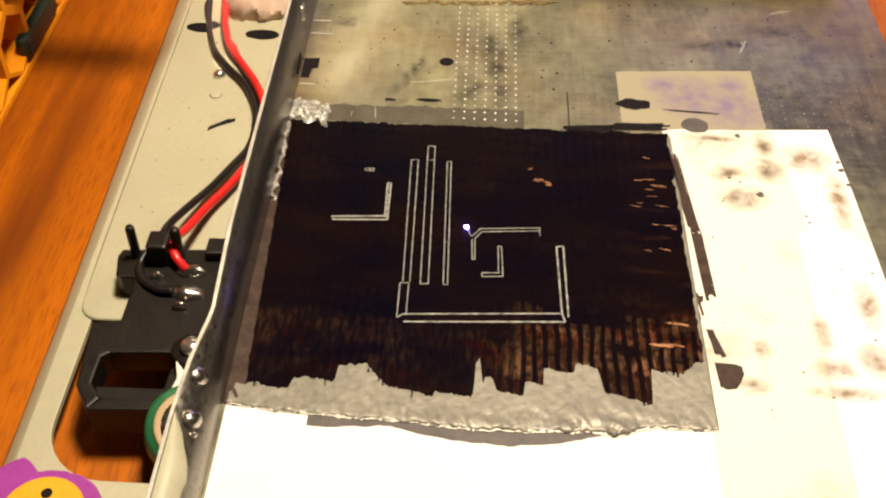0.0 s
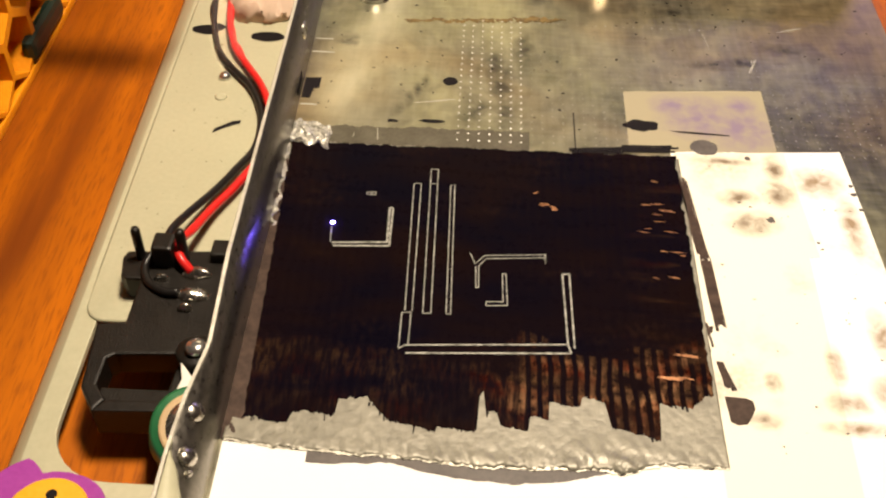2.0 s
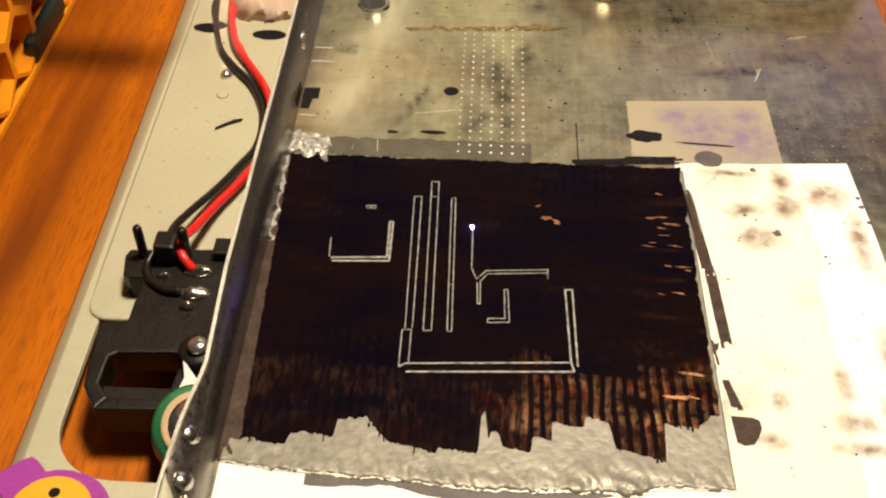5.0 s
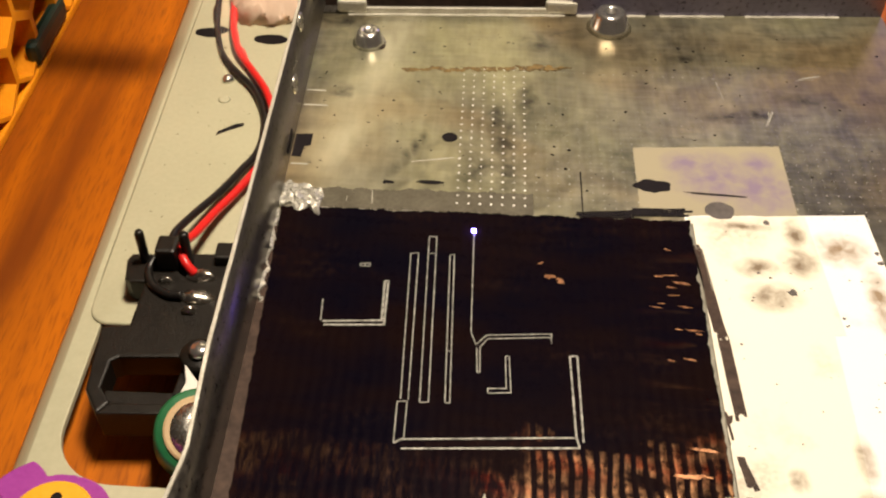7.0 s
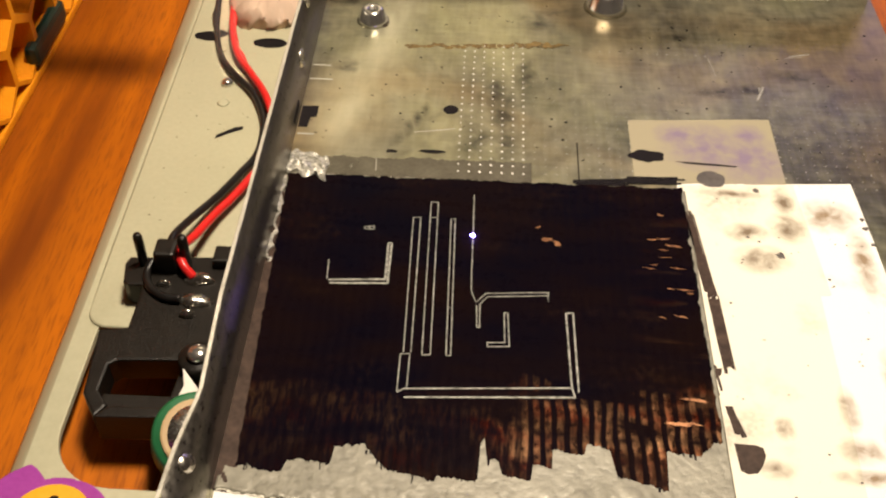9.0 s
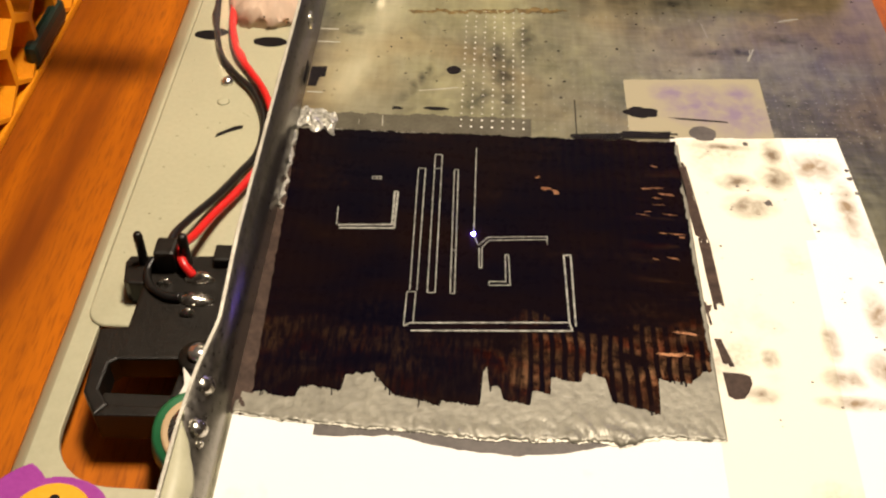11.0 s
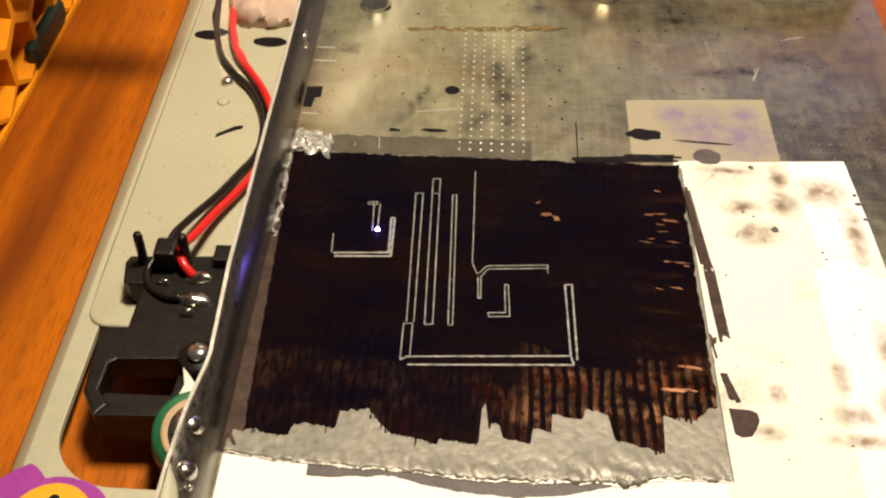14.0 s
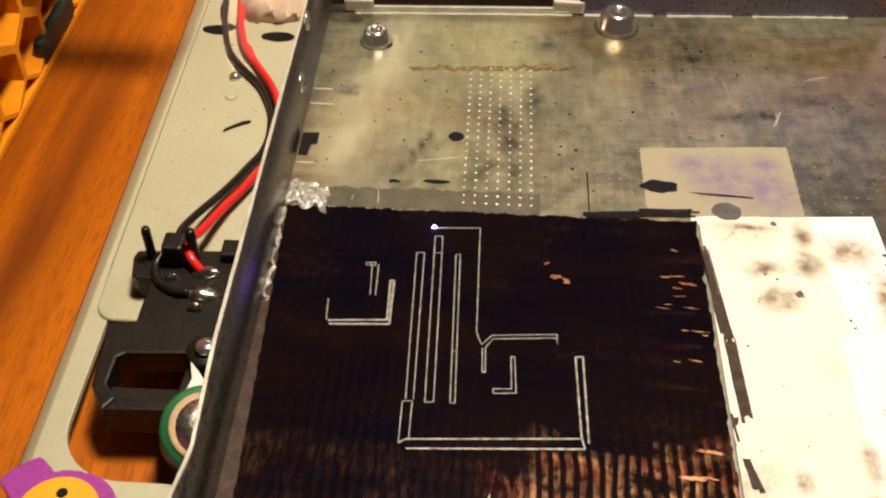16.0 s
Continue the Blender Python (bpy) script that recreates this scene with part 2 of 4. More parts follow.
PLASTIC = surface("black_moulded_plastic", (0.006, 0.005, 0.004), (0.013, 0.0105, 0.008), 0.3, 4.5, (0.28, 0.5), 0.0, 0.22, gloss=0.26)
RED = surface("red_wire_sheath", (0.55, 0.012, 0.012), (0.65, 0.02, 0.018), 0.3, 2, (0.28, 0.36), 0, 0.01)
BLACK = surface("black_wire_sheath", (0.007, 0.006, 0.006), (0.012, 0.011, 0.010), 0.3, 2, (0.3, 0.4), 0, 0.01, gloss=0.35)
SOLDER = surface("solder", (0.40, 0.38, 0.33), (0.70, 0.67, 0.60), 0.8, 2, (0.14, 0.32), 0.97, 0.14)
PAPER = paper_material("white_paper", (0.82, 0.81, 0.77), (0.26, 0.19, 0.12), 0.60, 0.25, SOOT_SPOTS)
OLD_PAPER = paper_material("sooty_paper", (0.80, 0.76, 0.63), (0.17, 0.125, 0.08), 0.55, 0.28, SOOT_SPOTS)
LILAC = paper_material("lilac_stained_paper", (0.31, 0.275, 0.185), (0.20, 0.150, 0.215), 0.56, 0.30, [(31, 117, 4.5, 4.0), (36.5, 115, 4.0, 4.5), (27.5, 119.5, 2.5, 2.0), (37, 120, 2, 2)])
SCORE = surface("engraved_metal", (0.07, 0.07, 0.06), (0.50, 0.50, 0.44), 1.6, 5, (0.45, 0.6), 0.1, 0.03)
FAINT = surface("faint_dimple", (0.40, 0.39, 0.33), (0.50, 0.49, 0.41), 0.8, 4, (0.35, 0.5), 0.2, 0.03)
BRIGHT = surface("bright_dimple", (0.85, 0.84, 0.78), (0.90, 0.89, 0.84), 0.8, 4, (0.35, 0.5), 0.0, 0.02)
MARK = surface("dark_marker", (0.005, 0.004, 0.005), (0.013, 0.010, 0.011), 0.4, 2, (0.5, 0.65), 0, 0.02, gloss=0.1)
BROWN = surface("brown_marker", (0.022, 0.014, 0.011), (0.075, 0.048, 0.036), 0.5, 1.5, (0.45, 0.6), 0, 0.04, gloss=0.15)
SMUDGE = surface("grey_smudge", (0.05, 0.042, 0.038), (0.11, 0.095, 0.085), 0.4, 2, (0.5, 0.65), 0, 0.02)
COPPER = surface("bare_copper", (0.10, 0.035, 0.016), (0.55, 0.27, 0.13), 1.4, 4, (0.32, 0.5), 0.75, 0.08)
OCHRE = surface("ochre_glue", (0.045, 0.032, 0.012), (0.27, 0.175, 0.05), 0.9, 2, (0.5, 0.7), 0, 0.2)
ORANGE = surface("orange_printed_plastic", (0.62, 0.20, 0.004), (0.80, 0.31, 0.008), 0.2, 2.5, (0.3, 0.45), 0, 0.06)
GREEN = surface("green_rubber", (0.010, 0.10, 0.035), (0.016, 0.14, 0.05), 0.3, 2, (0.4, 0.5), 0, 0.02)
DARK_GREEN = surface("dark_green_plastic", (0.003, 0.013, 0.010), (0.005, 0.022, 0.015), 0.3, 2, (0.3, 0.4), 0, 0.02)
TAN = surface("tan_card", (0.42, 0.29, 0.15), (0.52, 0.37, 0.20), 0.5, 3, (0.5, 0.65), 0, 0.03)
PURPLE = surface("purple_plastic", (0.25, 0.032, 0.24), (0.33, 0.05, 0.31), 0.2, 2, (0.3, 0.42), 0, 0.03)
YELLOW = surface("yellow_plastic", (0.66, 0.32, 0.010), (0.76, 0.38, 0.015), 0.2, 2, (0.35, 0.5), 0, 0.03)
IVORY = surface("white_lever_plastic", (0.68, 0.66, 0.60), (0.75, 0.73, 0.67), 0.2, 2, (0.35, 0.45), 0, 0.02)
CLEAR = clear_material("clear_glue", (1.0, 0.76, 0.58), 0.08, 0.45)
SLEEVE = clear_material("clear_sleeve_plastic", (1.0, 0.88, 0.84), 0.05, 0.97)
SLEEVE.node_tree.nodes["Principled BSDF"].inputs["IOR"].default_value = 1.06
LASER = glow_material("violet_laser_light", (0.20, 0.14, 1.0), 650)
# emission of two added, unseen panels, only there to reflect in the steel
WARM_GLOW = glow_material("warm_panel_glow", (1.0, 0.80, 0.50), 2.6)
COOL_GLOW = glow_material("lavender_panel_glow", (0.44, 0.34, 0.90), 2.0)
PLASTER = surface("warm_plaster", (0.45, 0.38, 0.28), (0.50, 0.43, 0.33), 0.003, 0.05, (0.8, 0.9), 0, 0.2)


# ---- mesh helpers (millimetres) ----
def part(name, bm, material, parent=None, label="", smooth=False):
    me = bpy.data.meshes.new(name)
    bmesh.ops.scale(bm, vec=(MM, MM, MM), verts=bm.verts)
    bmesh.ops.recalc_face_normals(bm, faces=bm.faces)
    for f in bm.faces:
        f.smooth = smooth
    bm.to_mesh(me)
    bm.free()
    me.materials.append(material)
    ob = new(name, me)
    ob.parent = parent
    return tagged(ob, label)


def thing(name, label, category, group="", kind="", at=(0, 0, 0)):
    ob = new(name)
    ob.empty_display_size = 0.005
    ob.location = [v * MM for v in at]
    return tagged(ob, label, category, group, kind)


def box(x0, x1, y0, y1, z0, z1, bevel=0.0, bm=None):
    own = bmesh.new()
    bmesh.ops.create_cube(own, size=1)
    for v in own.verts:
        v.co = Vector(((x0 + x1) / 2 + v.co.x * (x1 - x0), (y0 + y1) / 2 + v.co.y * (y1 - y0), (z0 + z1) / 2 + v.co.z * (z1 - z0)))
    if bevel:
        bmesh.ops.bevel(own, geom=own.edges[:], offset=bevel, segments=2, affect="EDGES", profile=0.6)
    return add(bm, own)


def add(bm, own):
    if bm is None:
        return own
    me = bpy.data.meshes.new("joined")
    own.to_mesh(me)
    own.free()
    bm.from_mesh(me)
    bpy.data.meshes.remove(me)
    return bm


def prism(points, z0, z1, bevel=0.0, bm=None):
    own = bmesh.new()
    f = own.faces.new([own.verts.new((x, y, z0)) for x, y in points])
    made = bmesh.ops.extrude_face_region(own, geom=[f])
    for v in made["geom"]:
        if isinstance(v, bmesh.types.BMVert):
            v.co.z = z1
    if bevel:
        top = [e for e in own.edges if all(abs(v.co.z - z1) < 1e-6 for v in e.verts)]
        bmesh.ops.bevel(own, geom=top, offset=bevel, segments=2, affect="EDGES", profile=0.6)
    return add(bm, own)


def lathe(profile, centre, n=28, axis=(0, 0, 1), bm=None):
    """profile: (radius, height) from below to above."""
    own = bmesh.new()
    turn = Vector((0, 0, 1)).rotation_difference(Vector(axis).normalized()).to_matrix()
    rings = []
    for r, z in profile:
        rings.append([own.verts.new(turn @ Vector((r * math.cos(a), r * math.sin(a), z)) + Vector(centre)) for a in [2 * math.pi * k / n for k in range(n)]])
    for a, b in zip(rings, rings[1:]):
        for k in range(n):
            own.faces.new((a[k], a[(k + 1) % n], b[(k + 1) % n], b[k]))
    own.faces.new(rings[0][::-1])
    own.faces.new(rings[-1])
    return add(bm, own)


def glide(points, steps=8):
    pts = [Vector(p) for p in points]
    pts = [2 * pts[0] - pts[1]] + pts + [2 * pts[-1] - pts[-2]]
    out = []
    for a, b, c, d in zip(pts, pts[1:], pts[2:], pts[3:]):
        for k in range(steps):
            u = k / steps
            out.append(0.5 * (2 * b + (c - a) * u + (2 * a - 5 * b + 4 * c - d) * u * u + (3 * b - a - 3 * c + d) * u ** 3))
    return out + [pts[-2]]


def tube(points, radius, n=10, bm=None, wobble=0.0):
    own = bmesh.new()
    way = glide(points)
    rings = []
    for i, p in enumerate(way):
        d = (way[min(i + 1, len(way) - 1)] - way[max(i - 1, 0)]).normalized()
        side = d.cross(Vector((0, 0, 1))).normalized()
        up = side.cross(d)
        r = radius * (1 + wobble * noise.noise(p * 0.35))
        rings.append([own.verts.new(p + side * r * math.cos(a) + up * r * math.sin(a)) for a in [2 * math.pi * k / n for k in range(n)]])
    for a, b in zip(rings, rings[1:]):
        for k in range(n):
            own.faces.new((a[k], a[(k + 1) % n], b[(k + 1) % n], b[k]))
    own.faces.new(rings[0][::-1])
    own.faces.new(rings[-1])
    return add(bm, own)


def ragged(x0, x1, low, high, z0, z1, step=0.3, rough=0.25, cuts=1):
    """A skin between two ragged edges low(x) and high(x)."""
    own = bmesh.new()
    n = int((x1 - x0) / step) + 1
    cols = []
    for k in range(n + 1):
        x = x0 + (x1 - x0) * k / n
        a, b = [g(x) + rough * (noise.fractal((x * 0.7, seed, z0), 0.7, 2.3, 5) + random.uniform(-0.35, 0.35)) for g, seed in ((low, x0 * 3.1), (high, x1 * 5.7))]
        cols.append([own.verts.new((x, y, z)) for z in (z0, z1) for y in [a + (b - a) * j / (cuts + 1) for j in range(cuts + 2)]])
    m = cuts + 2
    for p, q in zip(cols, cols[1:]):
        for i in range(m - 1):
            own.faces.new((p[i], p[i + 1], q[i + 1], q[i]))
            own.faces.new((p[i + m], q[i + m], q[i + m + 1], p[i + m + 1]))
        own.faces.new((p[0], q[0], q[m], p[m]))
        own.faces.new((p[m - 1], p[2 * m - 1], q[2 * m - 1], q[m - 1]))
    for end in (cols[0], cols[-1]):
        for i in range(m - 1):
            own.faces.new((end[i], end[i + m], end[i + m + 1], end[i + 1]))
    return own


def skewed(*spec):
    """A ragged skin whose left margin leans away from the wall towards the near end."""
    own = ragged(*spec)
    for v in own.verts:
        u = min(max((v.co.x + 22.4) / 12, 0), 1)
        w = min(max((108 - v.co.y) / 44, 0), 1)
        if v.co.x > 22:
            v.co.x += (v.co.x - 22) / 5 * (0.35 * noise.fractal((v.co.y * 0.5, 8, 0), 0.7, 2.2, 4) + 0.3)
        v.co.x += (1 - u) * (-0.5 + 1.5 * w + 0.3 * noise.noise((v.co.y * 0.8, 2, 0)))
    return own


def streaks(x0, y0, x1, y1, width, n, z):
    """A dry marker stroke: thin bristle lines side by side that start and stop unevenly."""
    a, b = Vector((x0, y0)), Vector((x1, y1))
    d = (b - a).normalized()
    side, own = Vector((-d.y, d.x)), None
    for k in range(n):
        o = side * width * (k / max(n - 1, 1) - 0.5)
        p, q = a + o + d * random.uniform(-0.5, 0.6), b + o - d * random.uniform(-0.5, 0.9)
        w, pts = width / n * random.uniform(0.45, 0.75), []
        for e in range(9):
            pts.append(p.lerp(q, e / 8) + side * w * (1 + 0.5 * noise.noise((e, k, x0))))
        for e in range(8, -1, -1):
            pts.append(p.lerp(q, e / 8) - side * w * (1 + 0.5 * noise.noise((e, k, y0))))
        own = prism([(v.x, v.y) for v in pts], z, z + 0.02 + 0.002 * k, 0, own)
    return own


def bristles(x0, y0, x1, y1, width, n, z, material, parent, label):
    """A dry stroke, bristle line by bristle line."""
    d = (Vector((x1, y1)) - Vector((x0, y0))).normalized()
    for k in range(n):
        o = Vector((-d.y, d.x)) * width * (k / max(n - 1, 1) - 0.5)
        part("marker_line", streaks(x0 + o.x, y0 + o.y, x1 + o.x, y1 + o.y, width / n, 1, z + 0.002 * k), material, parent, label)


def blot(cx, cy, rx, ry, z0, z1, turn=0.0, seed=0, rough=0.25, n=28):
    pts = []
    for k in range(n):
        a = 2 * math.pi * k / n
        r = 1 + rough * noise.noise((math.cos(a) * 1.6 + seed * 7.3, math.sin(a) * 1.6, seed))
        u, v = rx * r * math.cos(a), ry * r * math.sin(a)
        c, s = math.cos(radians(turn)), math.sin(radians(turn))
        pts.append((cx + u * c - v * s, cy + u * s + v * c))
    return prism(pts, z0, z1)


# ---- room and table ----
TABLE = -10.0
BASE = -6.0
table = thing("table", "orange-brown varnished beech tabletop", "table", kind="structure")
part("tabletop", box(-600, 600, -500, 700, TABLE - 25, TABLE), WOOD, table)
for name, spec in (("wall_north", (-1500, 1500, 1500, 1600, -760, 1700)), ("wall_south", (-1500, 1500, -1600, -1500, -760, 1700)),
                   ("wall_east", (1500, 1600, -1600, 1600, -760, 1700)), ("wall_west", (-1600, -1500, -1600, 1600, -760, 1700)),
                   ("floor", (-1600, 1600, -1600, 1600, -800, -760)), ("ceiling", (-1600, 1600, -1600, 1600, 1700, 1800))):
    tagged(part(name, box(*spec), PLASTER), "plain warm plaster", "floor" if name == "floor" else "ceiling" if name == "ceiling" else "wall", kind="structure")
for x in (-560, 560):
    for y in (-460, 660):
        part("leg", box(x - 30, x + 30, y - 30, y + 30, -760, TABLE - 25, 3), WOOD, table)


# two added glowing panels, unseen themselves, that give the steel its warm and lavender reflections
warm_panel = thing("warm_glow_panel", "added unseen warm glowing panel on the plaster wall", "lamp")
part("glow_face", box(-350, 220, 1440, 1490, 720, 1040, 12), WARM_GLOW, warm_panel)
part("wall_plate", box(-120, 0, 1490, 1499.5, 830, 930, 3), IVORY, warm_panel)
window = thing("lavender_glow_panel", "added unseen lavender glowing panel with a pale frame", "window", kind="structure")
part("lavender_face", box(300, 800, 1490, 1494, 420, 960), COOL_GLOW, window, "added lavender glowing face")
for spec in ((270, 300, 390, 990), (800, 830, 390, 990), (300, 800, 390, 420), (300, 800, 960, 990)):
    part("panel_frame", box(spec[0], spec[1], 1484, 1499.5, spec[2], spec[3], 2), IVORY, window)


# ---- chassis under the tray ----
def arc(cx, cy, r, a0, a1, n=8):
    return [(cx + r * math.cos(radians(a0 + (a1 - a0) * k / n)), cy + r * math.sin(radians(a0 + (a1 - a0) * k / n))) for k in range(n + 1)]


chassis = thing("drive_chassis", "grey-beige painted sheet metal drive chassis with a rounded slot", "drive chassis", at=(0, 0, 0))
outline = [(-44.6, -30), (59, -30), (59, 56.2)] + arc(-35.5, 63.2, 7.0, 270, 180) + [(-42.5, 78.5), (59, 78.5), (59, 260), (-46.2, 260)]
part("base_sheet", prism(outline, BASE - 1.2, BASE - 0.4, 0.15), PAINT, chassis)
part("deck", prism([(59, 77.2), (59, 260), (-46.4, 260), (-44.3, 86)] + arc(-41.6, 79.9, 2.6, 180, 270), BASE - 0.39, BASE, 0.3), PAINT, chassis, "raised plate with a rounded corner", True)
flange = bmesh.new()
rows = []
for y in np.linspace(-30, 260, 30):
    x, w = -44.35 - 0.011 * (y - 80) * (y > 80), 3.55 + 0.006 * (y - 60)
    rows.append([flange.verts.new((x - w * u, y, z)) for u, z in ((0, BASE - 0.42), (0.22, BASE - 0.75), (0.5, BASE - 1.6), (0.8, BASE - 2.8), (1.0, TABLE), (0.82, TABLE), (0.5, BASE - 1.6), (0, BASE - 1.1))])
for a, b in zip(rows, rows[1:]):
    for k in range(8):
        flange.faces.new((a[k], a[(k + 1) % 8], b[(k + 1) % 8], b[k]))
part("edge_flange", flange, PAINT, chassis, "rounded bent edge of the sheet", True)
part("guide_rail", box(-21, -18, -28, 255, BASE, -0.8), STEEL, chassis)
part("guide_rail", box(55, 58, -28, 255, BASE, -0.8), STEEL, chassis)
part("pencil_mark", prism([(-35.9, 112.2), (-34.3, 113.4), (-32.4, 114.5), (-32.4, 115.2), (-33.6, 114.9), (-35.8, 113.1)], BASE, BASE + 0.03), MARK, chassis, "short dark pen stroke")
part("deck_screw", lathe([(0.9, 0), (0.9, 0.4), (0.5, 0.8), (0.1, 0.9)], (-36.6, 125.0, BASE)), BOSS, chassis, "small bright screw", True)
part("dimple", lathe([(0.9, 0), (0.7, 0.15), (0.2, 0.05)], (-36.3, 120.4, BASE)), PAINT, chassis, smooth=True)
for x, y in ((-41.5, 137.2), (-32.0, 136.0)):
    part("deck_hole", blot(x, y, 2.6, 1.3, BASE, BASE + 0.04, 0, 3, 0.1), MARK, chassis, "dark oval hole")

# ---- tray that slides ----
tray = thing("sliding_tray", "stained zinc sheet tray with folded walls sliding on rails", "tray")


def fold(x):
    """The far fold of the tray runs a little aslant."""
    return 150.6 + 0.062 * (x + 23.7)


part("floor_plate", prism([(-23.7, 42), (61.7, 42), (61.7, fold(61.7)), (-23.7, fold(-23.7))], -0.8, 0), ZINC, tray)


def side_wall():
    bm, top = bmesh.new(), bmesh.new()
    rows, tops = [], []
    for y in np.concatenate([np.linspace(42, 64, 12), np.linspace(65, 76, 10), np.linspace(78, 154, 30)]):
        tx = float(np.interp(y, (57, 62, 67, 90), (-26.2, -25.3, -23.9, -23.85)))
        high = float(np.interp(y, (57, 62, 67, 78), (5.6, 7.2, 8.7, 10.5))) + 0.12 * noise.noise((0, y * 0.25, 1))
        rows.append([bm.verts.new(p) for p in ((-23.7, y, -0.8), (-23.2, y, 0.2), (-23.5, y, 2.4), (tx, y, high), (tx - 0.4, y, high), (-24.1, y, 2.0), (-24.3, y, -0.8))])
        w = 0.07 * noise.noise((3, y * 0.9, 1))
        tops.append([top.verts.new(p) for p in ((tx + 0.03 + w, y, high - 0.02), (tx + w, y, high + 0.2), (tx - 0.33, y, high + 0.2), (tx - 0.43, y, high - 0.02))])
    for mesh, rr in ((bm, rows), (top, tops)):
        n = len(rr[0])
        for a, b in zip(rr, rr[1:]):
            for k in range(n):
                mesh.faces.new((a[k], a[(k + 1) % n], b[(k + 1) % n], b[k]))
        mesh.faces.new(rr[0])
        mesh.faces.new(rr[-1][::-1])
    flap, edge = bmesh.new(), []
    for y in np.linspace(42, 57.5, 26):
        tx = float(np.interp(y, (57, 62, 67), (-26.2, -25.3, -23.9)))
        high = float(np.interp(y, (57, 62, 67), (5.6, 7.2, 8.7)))
        wob = 0.25 * noise.noise((1, y * 0.7, 0))
        low = 0.22 + 0.3 * wob + 0.75 * max(0, (y - 52) / 5.5)
        a, b = Vector((-23.5, y, 2.4)), Vector((tx, y, high))
        edge.append([flap.verts.new(p) for p in (a.lerp(b, low) + Vector((0.05, 0, 0.05)), b + Vector((0.05, 0, 0.05)), b + Vector((0.25, 0, 0.45)), a.lerp(b, low + 0.1) + Vector((0.25, 0, 0.4)))])
    for p, q in zip(edge, edge[1:]):
        for k in range(4):
            flap.faces.new((p[k], p[(k + 1) % 4], q[(k + 1) % 4], q[k]))
    flap.faces.new(edge[0])
    flap.faces.new(edge[-1][::-1])
    # the light this sloping face catches is put into a paler material
    part("bent_flap", flap, PAINT, tray, "bent-out flap of the wall, its lit face painted pale", True)
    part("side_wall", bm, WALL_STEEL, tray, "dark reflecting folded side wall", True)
    part("wall_rim", top, EDGE, tray, "bright cut sheet edge")


side_wall()
part("far_wall", prism([(14.2, fold(14.2)), (61.5, fold(61.5)), (61.5, fold(61.5) + 0.7), (14.2, fold(14.2) + 0.7)], -0.8, 9.0), FAR_STEEL, tray, "far wall with a bluish reflection painted in")
part("far_lip", prism([(-19.5, fold(-19.5)), (13.4, fold(13.4)), (13.4, fold(13.4) + 0.5), (-19.5, fold(-19.5) + 0.5)], -0.8, 1.0, 0.12), EDGE, tray, "low bright lip between two tabs")
# brown strip added in place of the shaded wood beyond the lip
part("dark_gap_strip", prism([(-23.6, fold(-23.6) + 2.4), (14.2, fold(14.2) + 2.4), (14.2, fold(14.2) + 3.0), (-23.6, fold(-23.6) + 3.0)], -0.8, 3.0), BROWN, tray, "added dark brown strip for the shaded gap behind the lip")
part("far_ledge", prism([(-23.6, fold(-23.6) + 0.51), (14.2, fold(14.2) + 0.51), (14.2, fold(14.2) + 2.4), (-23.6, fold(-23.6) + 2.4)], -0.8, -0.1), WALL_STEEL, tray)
for x0, x1 in ((-19.4, 13.2), (15, 25.4), (27.6, 37.4), (40.6, 55)):
    part("far_fold", ragged(x0, x1, lambda x: fold(x) - 0.55, lambda x: fold(x) - 0.05, 0, 0.12, 0.5, 0.12), EDGE, tray, "bright worn fold line")

# paper, tape and ink stuck to the tray floor
paper = thing("paper_sheet", "bright white paper sheet with soot spots on the tray", "paper")
part("sheet", prism([(-22.9, 43), (50.2, 43), (49.8, 75), (49.5, 89.2), (49.2, 100), (48.7, 111.2), (41.0, 110.6), (26.4, 110.2), (26.4, 62), (-22.9, 62)], 0, 0.03), PAPER, paper)
strip = thing("paper_strip", "yellowed paper strip with soot blotches on white paper", "paper")
part("sheet", prism([(26.6, 43.2), (39.4, 43.2), (40.9, 91.4), (42.2, 91.6), (41.2, 110.5), (26.8, 109.4)], 0.03, 0.065), OLD_PAPER, strip)
lilac = thing("paper_patch", "greyish paper patch with lilac stains and marker dashes", "paper")
part("sheet", ragged(21.1, 40.4, lambda x: 109.4 + 0.05 * (x - 21), lambda x: 122.2 + 0.08 * (x - 21), 0, 0.05, 0.25, 0.12), LILAC, lilac)


plate = thing("inked_tape", "silver cloth tape coated with engraved black marker ink", "tape")


def tape_end(x):
    """The near edge of the tape."""
    return float(np.interp(x, (-23, -17.6, -6, 3.7, 14, 17.2, 20.8, 27.4), (62.1, 61.4, 60.9, 60.3, 60.7, 60.5, 61.7, 61.6)))


def tape_sheet():
    """The tape, creased along its free near edge."""
    own = ragged(-22.9, 27.3, tape_end, lambda x: 108.3, 0.03, 0.088, 0.2, 0.3, 110)
    for v in own.verts:
        x, y = v.co.x, v.co.y
        free = min(max((66.0 - y) / 4.5, 0), 1)
        fold_ = abs(noise.noise((x * 0.55 + 0.5 * y, y * 0.35, 2))) + 0.5 * abs(noise.noise((x * 1.5 + 0.9 * y, y * 0.5, 6)))
        gather = 1 + 2.2 * math.exp(-((x - 15.5) / 3.5) ** 2) + 0.6 * math.exp(-((x - 25) / 3) ** 2)
        if v.co.z > 0.05:
            v.co.z += 0.32 * free * free * fold_ * gather
    return own


part("cloth_tape", tape_sheet(), TAPE, plate, "wrinkled silver cloth tape", True)
part("tape_strip", ragged(-20.5, 8.0, lambda x: 107.9, lambda x: 112.2 + 0.02 * x, 0, 0.024, 0.25, 0.35), DULL, plate, "dirty grey end of the tape")

